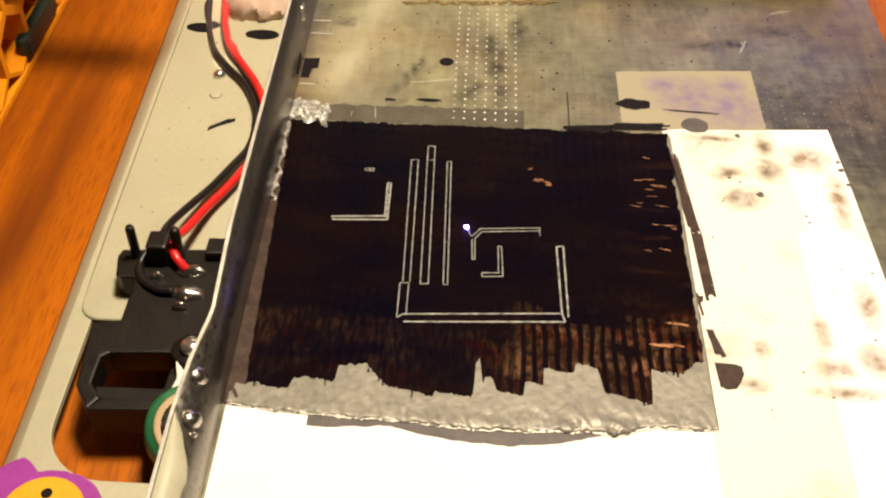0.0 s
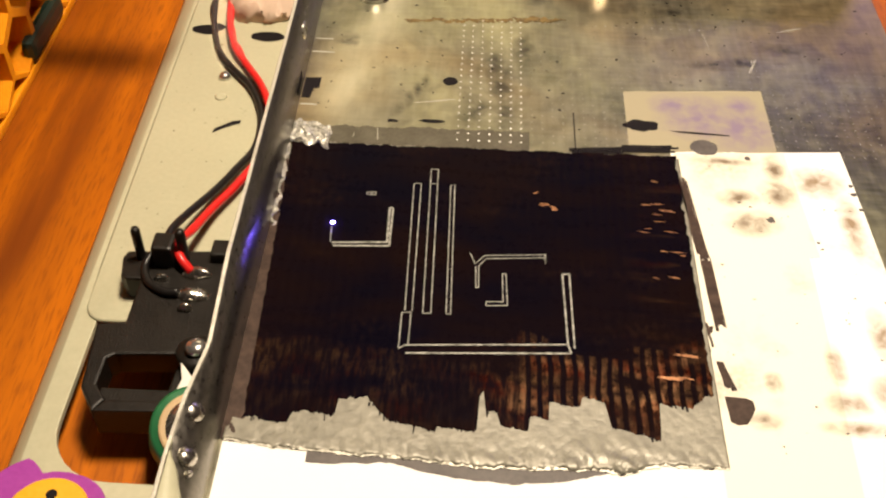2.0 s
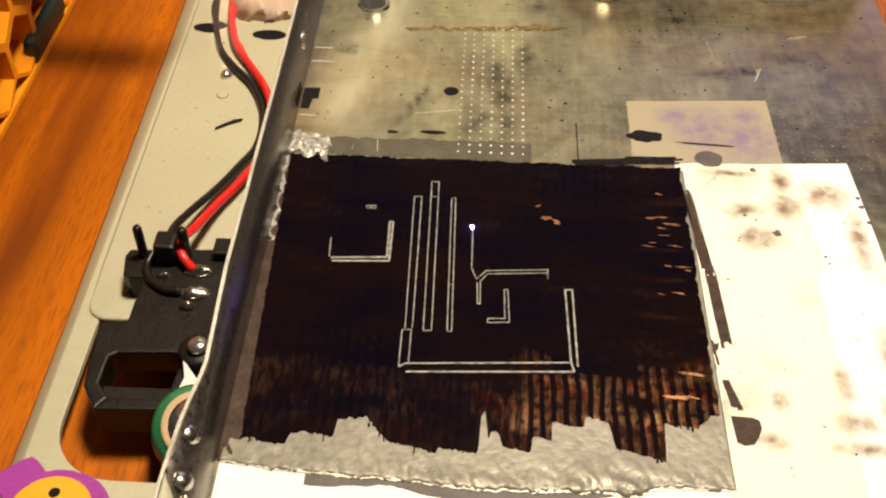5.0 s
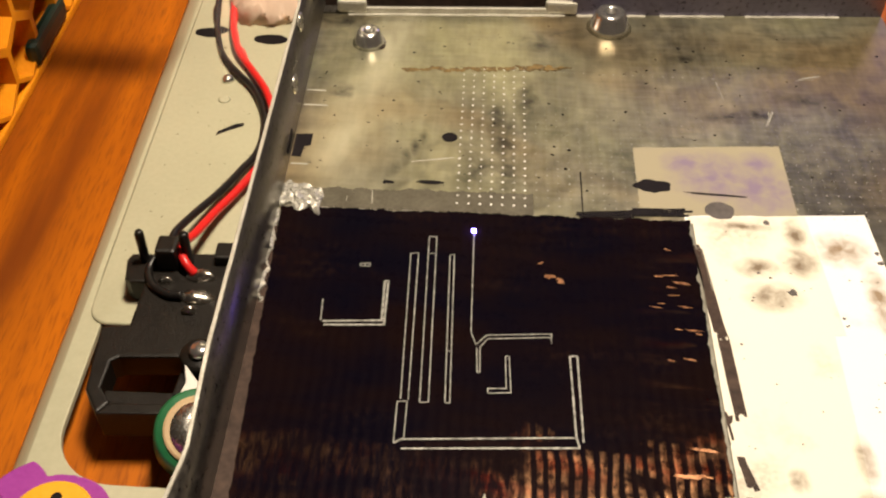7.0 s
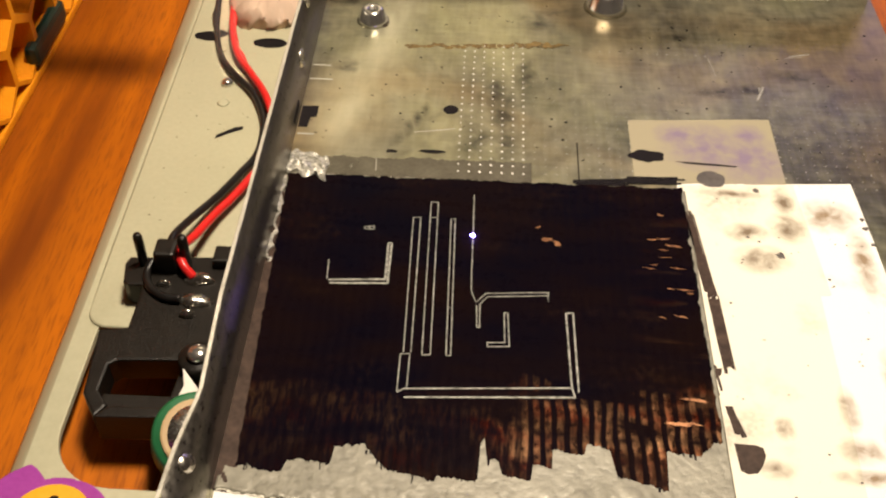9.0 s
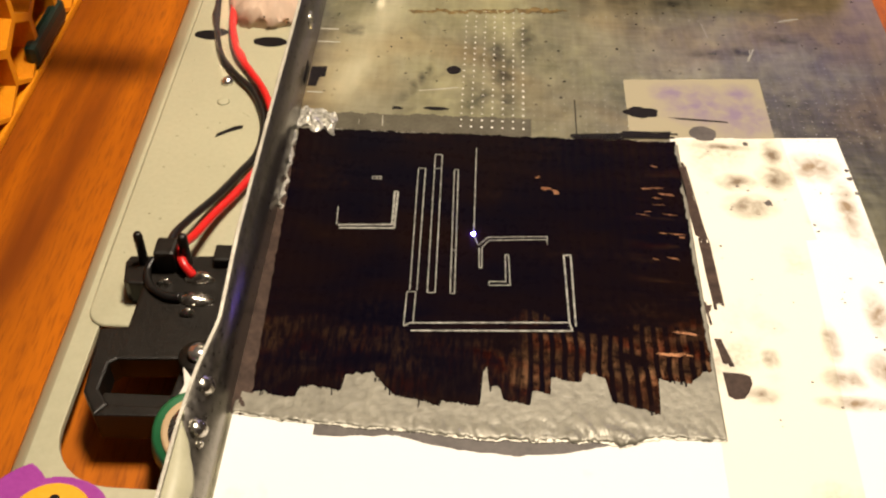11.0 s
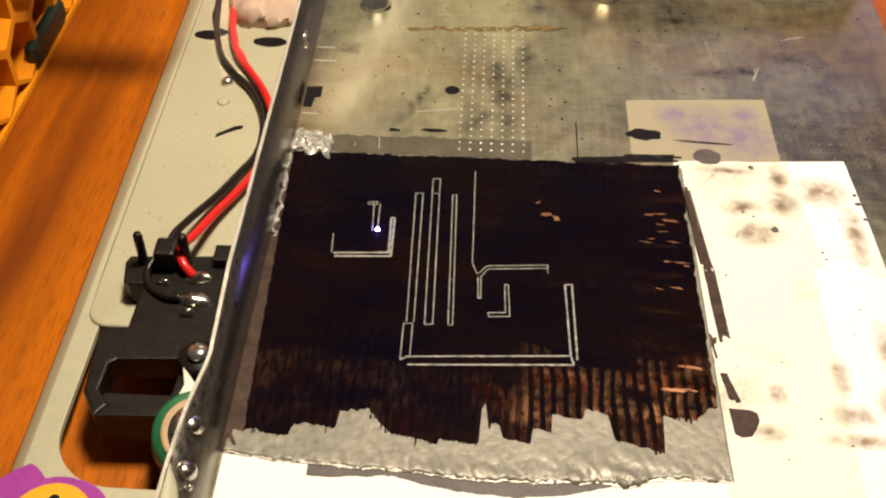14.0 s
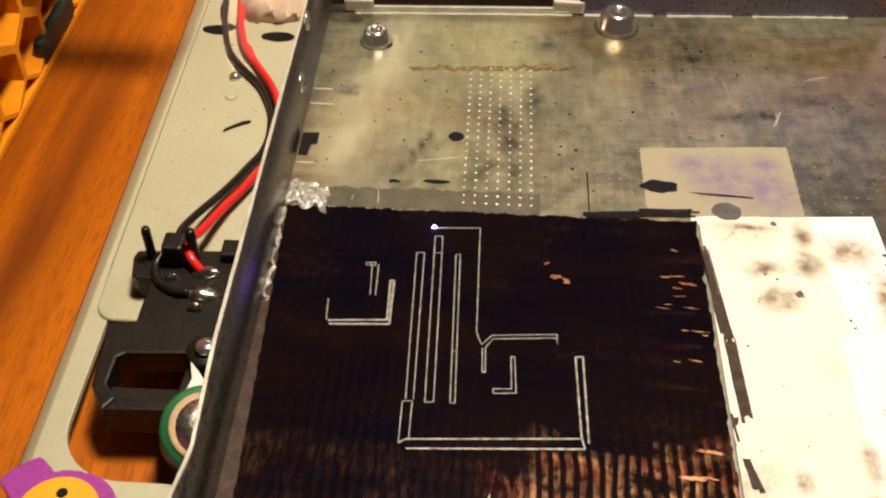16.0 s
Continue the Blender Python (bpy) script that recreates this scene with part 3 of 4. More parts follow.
# marker strokes: from x, to x, where each ends at its two sides
STROKES = [(-22.4, -20.7, 64.7, 64.8), (-20.4, -17.4, 64.4, 64.2), (-17.2, -15.4, 65.7, 66.2), (-15.3, -12.4, 66.0, 65.3), (-12.1, -9.0, 67.5, 67.9), (-8.8, -6.7, 67.4, 65.5), (-6.6, -1.9, 65.3, 64.2),
           (-1.7, 2.1, 64.8, 64.4), (2.3, 2.5, 64.6, 68.6), (2.9, 3.3, 69.4, 65.6), (3.5, 4.3, 67.0, 66.7), (4.7, 7.5, 65.2, 64.8), (7.7, 9.6, 66.7, 66.3), (9.7, 12.9, 68.7, 68.0), (13.1, 15.4, 69.3, 69.0),
           (16.0, 20.9, 65.8, 64.4), (21.1, 24.4, 69.1, 68.7), (24.6, 25.4, 69.2, 70.0), (25.6, 28.0, 70.3, 70.4)]


def stroke_end(x):
    """Where the marker strokes stop, stroke by stroke."""
    return float(np.interp(x, [v for p, q, a, b in STROKES for v in (p, q)], [v for p, q, a, b in STROKES for v in (a, b)]))


# the highlight on the crinkled tape edge is painted as a paler strip
part("tape_lip", ragged(-22.8, 27.2, lambda x: tape_end(x) - 0.15, lambda x: tape_end(x) + 0.15, 0.03, 0.15, 0.15, 0.22), EDGE, plate, "crinkled edge of the tape with a painted highlight")
part("dirty_margin", ragged(-23.22, -21.2, lambda x: 62.0, lambda x: 101 - 4 * (x + 22), 0.09, 0.105, 0.15, 0.4), BROWN, plate, "brownish smeared margin of the tape")
ink = part("ink_coating", skewed(-22.4, 26.6, stroke_end, lambda x: 108.3 + 0.012 * x, 0.09, 0.12, 0.12, 0.30, 60), INK, plate, "glossy black marker ink with brown places and painted coppery glints")

# ---- engraved lines ----
SKIN = 0.12


def bar(x0, y0, x1, y1, width=0.15, lift=0.04):
    """A thin engraved line between two places of the tray."""
    a, b = Vector((x0, y0, 0)), Vector((x1, y1, 0))
    d = (b - a).normalized()
    s = Vector((-d.y, d.x, 0))
    n = max(2, int((b - a).length / 0.35))
    own, rows = bmesh.new(), []
    for k in range(n + 1):
        p = a.lerp(b, k / n)
        w = width * 0.5 * (1 + 0.35 * noise.noise(p * 1.9))
        rows.append([own.verts.new(p + s * u + Vector((0, 0, z))) for u, z in ((-w, SKIN - 0.02), (-w * 0.7, SKIN + lift), (w * 0.7, SKIN + lift), (w, SKIN - 0.02))])
    for p, q in zip(rows, rows[1:]):
        for k in range(4):
            own.faces.new((p[k], p[(k + 1) % 4], q[(k + 1) % 4], q[k]))
    own.faces.new(rows[0])
    own.faces.new(rows[-1][::-1])
    return own


def engrave(*places, width=0.15):
    for a, b in zip(places, places[1:]):
        part("engraved_line", bar(*a, *b, width), SCORE, ink)


engrave((-6.4, 74.7), (-6.4, 79.7), (-5.4, 79.8), (-5.4, 75.0))
engrave((-6.1, 80.0), (-6.5, 101.0), (-5.6, 101.1), (-5.3, 80.0))
engrave((-4.1, 79.7), (-4.5, 103.9), (-3.6, 103.9), (-3.2, 79.8), (-4.1, 79.7))
engrave((-4.5, 101.1), (-3.6, 101.2))
engrave((-1.5, 79.8), (-1.9, 101.0), (-1.4, 101.1), (-1.0, 79.8), (-1.5, 79.8))
engrave((-1.7, 86.6), (-1.1, 86.7))
engrave((-6.4, 74.6), (-5.7, 75.1), (11.9, 76.3), (11.6, 86.7), (12.4, 86.8), (12.6, 75.8), width=0.24)
engrave((-5.6, 74.0), (12.2, 75.1), (11.9, 76.3), width=0.26)
engrave((2.9, 81.3), (2.9, 81.9), (4.8, 82.0), (4.7, 86.3), (5.1, 86.3), (5.3, 81.5), (2.9, 81.3))
engrave((1.6, 87.2), (1.7, 84.0), (2.0, 84.0), (1.95, 87.4), (2.75, 88.6), (9.6, 89.2), (9.7, 88.2))
engrave((1.5, 87.7), (2.6, 89.1), (9.7, 89.7), (9.7, 88.2))
engrave((1.5, 87.7), (0.9, 89.4))
engrave((-15.5, 90.0), (-9.0, 90.5), (-9.15, 96.4), (-8.75, 96.4), (-8.7, 89.9), (-15.3, 89.5), width=0.30)
engrave((-11.65, 98.6), (-11.65, 99.05))
engrave((-12.2, 99.0), (-11.1, 99.1), (-11.1, 98.6), (-12.2, 98.6), (-12.2, 99.0))

# lines that the laser draws during the clip: (from, to, seconds of the start and the end)
DRAWN = [
    ((-15.7, 90.1), (-15.85, 93.2), 1.25, 2.15),
    ((0.9, 89.5), (0.8, 105.6), 3.45, 7.05),
    ((-11.25, 94.0), (-11.5, 98.7), 11.5, 12.55),
    ((-10.75, 98.8), (-10.65, 94.0), 12.9, 14.0),
    ((0.8, 105.6), (-4.6, 105.3), 14.5, 16.0),
]
GROWING = []
for a, b, t0, t1 in DRAWN:
    a, b = Vector(a), Vector(b)
    n = int((b - a).length / 0.55) + 1
    for k in range(n):
        p, q = a.lerp(b, k / n), a.lerp(b, (k + 1) / n)
        GROWING.append((part("fresh_line", bar(*p, *q), SCORE, ink), t0 + (t1 - t0) * (k + 0.5) / n))

# ---- marks, dimples and bumps of the tray floor ----
for name, cols, rows, mat in (("bright_dimples", 7, 21, BRIGHT), ("faint_dimples", 36, 15, FAINT), ("far_dimples", 19, 1, FAINT)):
    dots = bmesh.new()
    x0, y0 = (-1.45, 110.1) if cols == 7 else (8.4, 110.3)
    for i in range(cols):
        for j in range(rows):
            bmesh.ops.create_circle(dots, cap_ends=True, segments=7, radius=random.uniform(0.115, 0.165) if cols == 7 else random.uniform(0.05, 0.125) * (1 - 0.035 * j),
                                    matrix=Matrix.Translation((x0 + 1.4 * i, (138.1 if rows == 1 else y0) + 1.4 * j, 0.026 + 0.0003 * i)))
    tagged(part(name, dots, mat, tray, "rows of tiny punched dimples"), kind="stuff")
def specks(n, x0, x1, y0, y1, z, sizes):
    own = bmesh.new()
    for k in range(n):
        x, y, r = random.uniform(x0, x1), random.uniform(y0, y1), random.uniform(*sizes) ** 1.5
        a0, flat = random.uniform(0, 6), random.uniform(0.3, 1)
        own.faces.new([own.verts.new((x + r * random.uniform(0.6, 1.3) * math.cos(a0 + a), y + flat * r * random.uniform(0.6, 1.3) * math.sin(a0 + a), z + 0.00008 * k)) for a in [k2 * 0.9 for k2 in range(7)]])
    return own


tagged(part("soot_specks", specks(220, -22, 60, 110, 152, 0.012, (0.10, 0.42)), MARK, tray, "fine soot specks on the sheet"), kind="stuff")
tagged(part("paper_specks", specks(70, 28, 49, 62, 109, 0.072, (0.1, 0.4)), SMUDGE, strip, "fine soot specks on the paper"), kind="stuff")
tagged(part("deck_specks", specks(60, -43, -30, 88, 135, BASE + 0.012, (0.08, 0.28)), MARK, chassis, "tiny dark specks on the paint"), kind="stuff")
part("punched_hole", blot(-2.9, 122.7, 1.0, 0.95, 0, 0.03, 0, 1, 0.12), MARK, tray, "dark round hole")
part("marker_dash", blot(-5.0, 113.7, 1.8, 0.35, 0, 0.03, 0, 2, 0.3), MARK, tray)
for spec in ((40.9, 131.2, 39.6, 128.0, 0.16, 2), (40.5, 131.6, 40.1, 129.4, 0.1, 1), (46.0, 139.0, 48.8, 139.8, 0.16, 3), (45.2, 138.6, 47.4, 139.0, 0.08, 1), (34.0, 137.5, 34.6, 133.0, 0.05, 1), (-12.0, 111.8, -11.8, 109.2, 0.07, 1), (-15.0, 111.0, -15.1, 109.0, 0.06, 1)):
    bristles(*spec, 0.006, FAINT, tray, "pale rubbed scratch")
part("marker_dash", blot(-10.2, 113.4, 0.8, 0.3, 0, 0.03, 0, 4, 0.5), MARK, tray)
part("slit", box(13.95, 14.1, 109, 116.9, 0, 0.03), MARK, tray, "thin dark slit")
part("scratch_glint", prism([(-7.6, 117.45), (-4.6, 118.0), (-2.1, 118.6), (-2.1, 118.75), (-4.6, 118.2), (-7.6, 117.55)], 0, 0.03), EDGE, tray, "pale line, scratched on mid floor, painted glint at the wall")
for k in range(46):
    x = -10.0 + 0.51 * k + random.uniform(-0.4, 0.4)
    part("glue_dab", blot(x, 138.1 + 0.085 * x + random.uniform(-0.42, 0.42), random.uniform(0.25, 0.85), random.uniform(0.12, 0.42), 0, 0.02 + 0.002 * k, random.uniform(-15, 15), k, 1.1), OCHRE, tray, "ochre dab of dried glue")
part("marker_patch", blot(23.1, 114.8, 2.2, 1.2, 0.05, 0.06, 0, 7, 0.35), MARK, lilac)
bristles(19.6, 109.9, 27.2, 110.3, 1.1, 4, 0.09, MARK, lilac, "dry dark marker line")
part("marker_dash", blot(31.0, 113.7, 3.8, 0.22, 0.05, 0.06, -3, 5, 0.3), MARK, lilac)
part("grey_spot", blot(30.9, 110.8, 1.9, 1.5, 0.066, 0.078, 0, 6, 0.15), SMUDGE, lilac)
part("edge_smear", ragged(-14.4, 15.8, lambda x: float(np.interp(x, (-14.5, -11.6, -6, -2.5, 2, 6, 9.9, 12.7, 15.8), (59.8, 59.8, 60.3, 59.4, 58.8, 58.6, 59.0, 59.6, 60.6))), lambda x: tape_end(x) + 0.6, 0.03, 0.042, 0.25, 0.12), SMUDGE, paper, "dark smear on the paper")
for x, y, k in ((-15.6, 143.6, 0.95), (19.7, 150.0, 1.3)):
    part("screw_boss", lathe([(2.6 * k, 0), (2.2 * k, 0.6 * k), (1.75 * k, 1.9 * k), (1.5 * k, 2.2 * k), (0.65 * k, 2.25 * k), (0.55 * k, 1.2 * k)], (x, y, 0)), BOSS, tray, "pressed bright screw boss", True)

part("boss_stain", blot(-13.9, 142.6, 0.9, 0.8, 0, 0.03, 20, 8, 0.7), BROWN, tray)
for k, (x, w) in enumerate(((-18.9, 2.2), (12.6, 2.4))):
    part("fold_tab", box(x - w, x + w, fold(x) - 0.2, fold(x) + 0.9, 0.2, 2.2, 0.4), EDGE, tray, "bright folded tab")
part("wall_slot", prism([(-23.1, 117.5), (-21.9, 117.5), (-21.7, 119.6), (-20.9, 119.8), (-20.9, 122.2), (-23.1, 122.0)], 0.0, 0.04), MARK, tray, "dark cut-out at the foot of the wall")
part("wall_slot", box(-23.75, -23.3, 116.5, 121.0, 0.4, 1.8, 0.1), MARK, tray)
for y, z in ((126.3, 4.9), (134.0, 9.4)):
    part("wall_rivet", lathe([(1.3, 0), (1.3, 0.3), (0.8, 0.45), (0.55, 0.1)], (-23.7, y, z), 18, (1, 0, 0.06)), STEEL, tray, "small bright rivet", True)
# glints of the wall's holes on the floor, painted as pale bars
for y, n in ((131.5, 2.6), (128.2, 3.2), (116.0, 2.2)):
    part("scratch_glint", box(-23.0, -23.0 + n, y, y + 0.25, 0, 0.03), FAINT, tray, "pale line, scratched on mid floor, painted glint at the wall")


def crumple(x0, x1, y0, y1, high, seed):
    own = bmesh.new()
    n, grid = 22, []
    for i in range(n + 1):
        row = []
        for j in range(n + 1):
            x, y = x0 + (x1 - x0) * i / n, y0 + (y1 - y0) * j / n
            e = min(i, n - i, j, n - j) / n
            z = 0.14 + high * abs(noise.noise((x * 0.7 + seed, y * 0.7, 0))) + 0.5 * high * abs(noise.noise((x * 1.9, y * 1.9, seed)))
            row.append(own.verts.new((x + 0.9 * noise.noise((x * 0.6, y * 0.6, 5)), y + 1.3 * noise.noise((x * 0.8, y * 0.6, 9)) - 0.22 * (x - x0), 0.1 if e == 0 else z)))
        grid.append(row)
    for a, b in zip(grid, grid[1:]):
        for j in range(n):
            own.faces.new((a[j], b[j], b[j + 1], a[j + 1]))
    made = bmesh.ops.extrude_face_region(own, geom=own.faces[:])
    for v in made["geom"]:
        if isinstance(v, bmesh.types.BMVert):
            v.co.z -= 0.06
    return own


part("crumpled_foil", crumple(-23.3, -18.0, 108.4, 112.6, 0.7, 3), FOIL, plate, "crumpled shiny foil at the corner of the tape")
part("foil_margin", crumple(-23.35, -22.9, 92, 107, 0.5, 5), FOIL, plate, "torn shiny foil along the wall")
for x, y, rx, ry in ((9.7, 98.3, 1.0, 0.45), (10.9, 97.7, 0.7, 0.4), (8.8, 100.4, 0.5, 0.2), (25.2, 98.1, 1.3, 0.28), (24.6, 94.6, 1.1, 0.16), (24.6, 75.6, 2.0, 0.22), (23.2, 72.6, 2.4, 0.30), (25.3, 91.2, 0.9, 0.15)):
    for k in range(3):
        part("bare_spot", blot(x + random.uniform(-0.6, 0.6) * rx, y + random.uniform(-0.7, 0.7) * ry, rx * random.uniform(0.25, 0.6), ry * random.uniform(0.3, 0.7), SKIN, SKIN + 0.02 + 0.004 * k, -6, int(x * 3) + k, 0.9), COPPER, ink, "bare coppery spot in the ink")
for spec in ((27.3, 104.2, 28.35, 91.4, 1.15, 7), (28.6, 90.6, 29.0, 79.8, 1.1, 7), (28.3, 74.3, 29.0, 71.7, 0.6, 3), (27.3, 80.2, 27.6, 76.5, 0.4, 2)):
    bristles(*spec, 0.066, BROWN, strip, "dry brown marker line on the paper")
for k in range(11):
    part("glint_streak", blot(random.uniform(21, 26.3), random.uniform(86, 104), random.uniform(0.25, 0.9), random.uniform(0.04, 0.10), SKIN, SKIN + 0.012, random.uniform(-18, 6), k, 0.8), COPPER, ink, "thin coppery scratch in the ink")
bristles(13.5, 108.9, 20.5, 109.6, 1.0, 4, 0.09, MARK, plate, "dry dark marker line")
for k in range(14):
    x = random.uniform(-21, 26)
    bristles(x, stroke_end(x) + 0.8, x + random.uniform(-0.15, 0.15), stroke_end(x) - random.uniform(0.2, 0.9), random.uniform(0.2, 0.5), 2, 0.095, MARK, ink, "")
part("marker_patch", prism([(28.0, 70.5), (30.2, 70.4), (30.9, 70.1), (31.0, 69.1), (30.5, 68.0), (29.9, 67.1), (28.9, 66.9), (28.2, 67.3)], 0.066, 0.08), BROWN, strip, "brown marker patch on the paper")
for shape in (((26.8, 103.6), (27.3, 103.2), (27.8, 100.2), (28.3, 97), (28.8, 92.8), (29.1, 90.5), (28.5, 90.6), (28.0, 90.1), (27.7, 94), (27.3, 97.5)),
              ((28.0, 89.9), (28.4, 89.6), (29.0, 90.1), (29.25, 87), (29.3, 83.5), (29.2, 80.2), (28.9, 81.2), (28.6, 81.0), (28.7, 84), (28.4, 86.5)),
              ((27.7, 75.1), (28.5, 75.1), (28.8, 73.5), (29.0, 72.0), (28.6, 71.5), (28.2, 71.7), (28.0, 73.4)), ((26.9, 79.8), (28.1, 80.1), (27.9, 79.2), (27.3, 78.6))):
    part("marker_stroke", prism(shape, 0.066, 0.084), BROWN, strip, "dark brown marker stroke")
for k, (x, y, r) in enumerate(((37.5, 97.6, 0.55), (34.0, 100.5, 0.2), (48.6, 104.6, 0.3), (48.7, 103.0, 0.35), (49.0, 100.2, 0.3), (32.8, 96.6, 0.15), (36.3, 109.0, 0.45))):
    part("soot_spot", blot(x, y, r, r * 0.8, 0.03, 0.08, 0, k, 0.6), SMUDGE, paper)
for x, y, z, r in ((-24.8, 61.4, 5.4, 1.15), (-24.7, 57.0, 4.3, 1.1), (-24.4, 55.4, 3.9, 0.4)):
    part("solder_bead", lathe([(r, 0), (r * 0.85, 0.35), (r * 0.4, 0.6), (0.05, 0.65)], (x, y, z), 16, (0.7, 0, 0.7)), SOLDER, tray, "shiny solder bead", True)


def lumpy(x, y, r):
    """A flat drop of solder."""
    own = lathe([(r, 0), (r * 0.95, 0.3), (r * 0.6, 0.75), (r * 0.1, 0.95)], (0, 0, 0), 20)
    for v in own.verts:
        k = 1 + 0.35 * noise.noise(v.co * 0.9 + Vector((x, y, 0)))
        v.co = Vector((x + v.co.x * 1.25 * k, y + v.co.y * 0.62 * k, BASE + 3.55 + v.co.z * k))
    return own


# ---- black moulded bracket ----
bracket = thing("drive_bracket", "black moulded plastic motor bracket with pocket and pegs", "bracket")
part("body", prism([(-39.9, 81.4), (-40.4, 84.2), (-40.0, 85.3), (-26.5, 86.2), (-26.5, 70.4), (-37.4, 69.7), (-38.2, 69.1), (-38.3, 65.6), (-36.9, 63.7), (-37.9, 62.2), (-39.9, 65.2), (-40.6, 73.9), (-37.5, 74.4), (-37.4, 80.9), (-39.2, 80.9)], -5.7, BASE + 3.6, 0.3), PLASTIC, bracket)
part("front_bar", prism([(-37.95, 62.25), (-29.8, 62.6), (-29.8, 63.8), (-36.8, 63.7)], -6.6, BASE + 3.52, 0.2), PLASTIC, bracket)
part("inner_ledge", prism([(-38.1, 65.0), (-36.7, 63.72), (-29.8, 63.82), (-29.8, 66.0), (-38.1, 65.9)], -5.2, BASE + 2.6, 0.2), PLASTIC, bracket)
part("end_bar", prism([(-31.0, 65.0), (-29.6, 65.0), (-29.4, 69.4), (-30.6, 69.4)], -5.7, BASE + 2.6, 0.25), PLASTIC, bracket)
part("screw_boss", lathe([(2.2, 0), (2.2, 3.9), (2.0, 4.1)], (-28.6, 70.4, BASE), 24), PLASTIC, bracket, smooth=True)
for x, y, r in ((-38.1, 84.3, 0.55), (-32.9, 84.3, 0.6)):
    part("peg", lathe([(r, 0), (r, 4.6), (r * 0.7, 5.0)], (x, y, BASE + 3.5), 14), PLASTIC, bracket, smooth=True)
part("wire_block", box(-36.3, -33.8, 82.8, 85.6, BASE + 3.5, BASE + 6.8, 0.4), PLASTIC, bracket)
part("side_lug", box(-29.8, -26.2, 84.0, 86.6, BASE, BASE + 5.0, 0.3), PLASTIC, bracket)
part("lead_wire", tube([(-36.8, 84.2, -1.6), (-37.2, 82.4, -2.0), (-36.3, 80.2, -2.0), (-34.2, 78.7, -1.9), (-32.4, 78.5, -1.8)], 0.5), BLACK, bracket, "short black lead", True)
for x, y, rx in ((-31.0, 82.0, 1.5), (-30.8, 78.7, 1.7), (-34.9, 81.0, 0.7), (-31.2, 76.6, 0.8)):
    part("solder_joint", lumpy(x, y, rx), SOLDER, bracket, "shiny solder blob", True)
part("bracket_screw", lathe([(1.2, 0), (1.2, 0.6), (0.9, 1.0), (0.2, 1.1)], (-28.5, 70.4, BASE + 4.1), 20), BOSS, bracket, "bright cross-head screw", True)
part("white_lever", prism([(-30.0, 69.0), (-29.3, 66.5), (-30.0, 62.6), (-27.0, 62.6), (-27.5, 66.0)], BASE + 3.5, BASE + 4.0, 0.15), IVORY, bracket)

# ---- wires ----
BLACK_WAY = [(-43.4, 160, -4.6), (-41.1, 141, -5.2), (-38.8, 131.8, -5.2), (-36.1, 126.9, -5.2), (-32.3, 122.3, -5.2), (-29.9, 117.1, -5.2), (-29.1, 112.1, -5.2), (-29.3, 107.8, -5.2), (-30.6, 104.2, -5.0), (-32.4, 99.0, -4.4), (-34.5, 92.7, -2.9), (-35.2, 88.0, -1.2), (-35.2, 84.8, -0.9)]
RED_WAY = [(-41.0, 160, -4.6), (-38.9, 141.1, -5.0), (-36.5, 132, -5.0), (-33.6, 127.1, -5.0), (-30.7, 122.4, -5.0), (-28.7, 117.5, -5.0), (-27.5, 112, -4.9), (-27.6, 107, -4.7), (-28.6, 103.6, -4.5), (-30.3, 99.2, -4.4), (-32.0, 95.0, -4.0), (-33.2, 89.2, -2.4), (-33.7, 86.0, -0.9), (-33.5, 84.2, -0.7), (-32.8, 82.9, -1.0), (-31.7, 82.1, -2.0)]
for name, mat, way, r in (("black_wire", BLACK, BLACK_WAY, 0.5), ("red_wire", RED, RED_WAY, 0.56)):
    tagged(part(name, tube(way, r), mat, None, "", True), "thin %s insulated wire soldered to the bracket" % name[:-5], "wire", "motor wires")
part_sleeve = part("clear_sleeve", tube([(-42.2, 160, -4), (-40.0, 141.5, -4.2), (-37.7, 132.0, -4.4), (-35.2, 127.0, -4.6)], 1.8, 14, None, 0.2), SLEEVE, None, "", True)
part_sleeve.visible_shadow = False
tagged(part_sleeve, "crumpled clear sleeve round two wires", "sleeve")
glue = lathe([(6.5, 0), (6.9, 1.0), (6.0, 2.6), (3.5, 3.8), (0.5, 4.2)], (-33.5, 146, BASE), 40)
bmesh.ops.subdivide_edges(glue, edges=glue.edges[:], cuts=1)
for v in glue.verts:
    v.co += Vector((0.7, 1.1, 1.5)) * noise.fractal(v.co * 0.45, 0.8, 2.1, 4) * (v.co.z > BASE + 0.01)
tagged(part("glue_lump", glue, CLEAR, None, "", True), "lumpy clear hot glue on the chassis", "glue")

# ---- green roller ----
roller = thing("green_roller", "green rubber roller with a tan ring and metal core", "roller")
tilt = (0.30, -0.42, 1.0)
part("tyre", lathe([(4.2, -6), (4.5, -5), (4.5, 0.0), (4.2, 0.35)], (-26.70, 60.6, -2.4), 36, tilt), GREEN, roller, smooth=True)
part("ring", lathe([(3.6, 0), (3.6, 0.3), (3.4, 0.4)], (-26.62, 60.5, -2.1), 36, tilt), TAN, roller, "tan fibre ring")
part("core", lathe([(2.9, 0), (2.9, 0.3), (1.4, 0.6), (0.4, 0.7)], (-26.55, 60.4, -1.8), 30, tilt), STEEL, roller, "dark metal core", True)

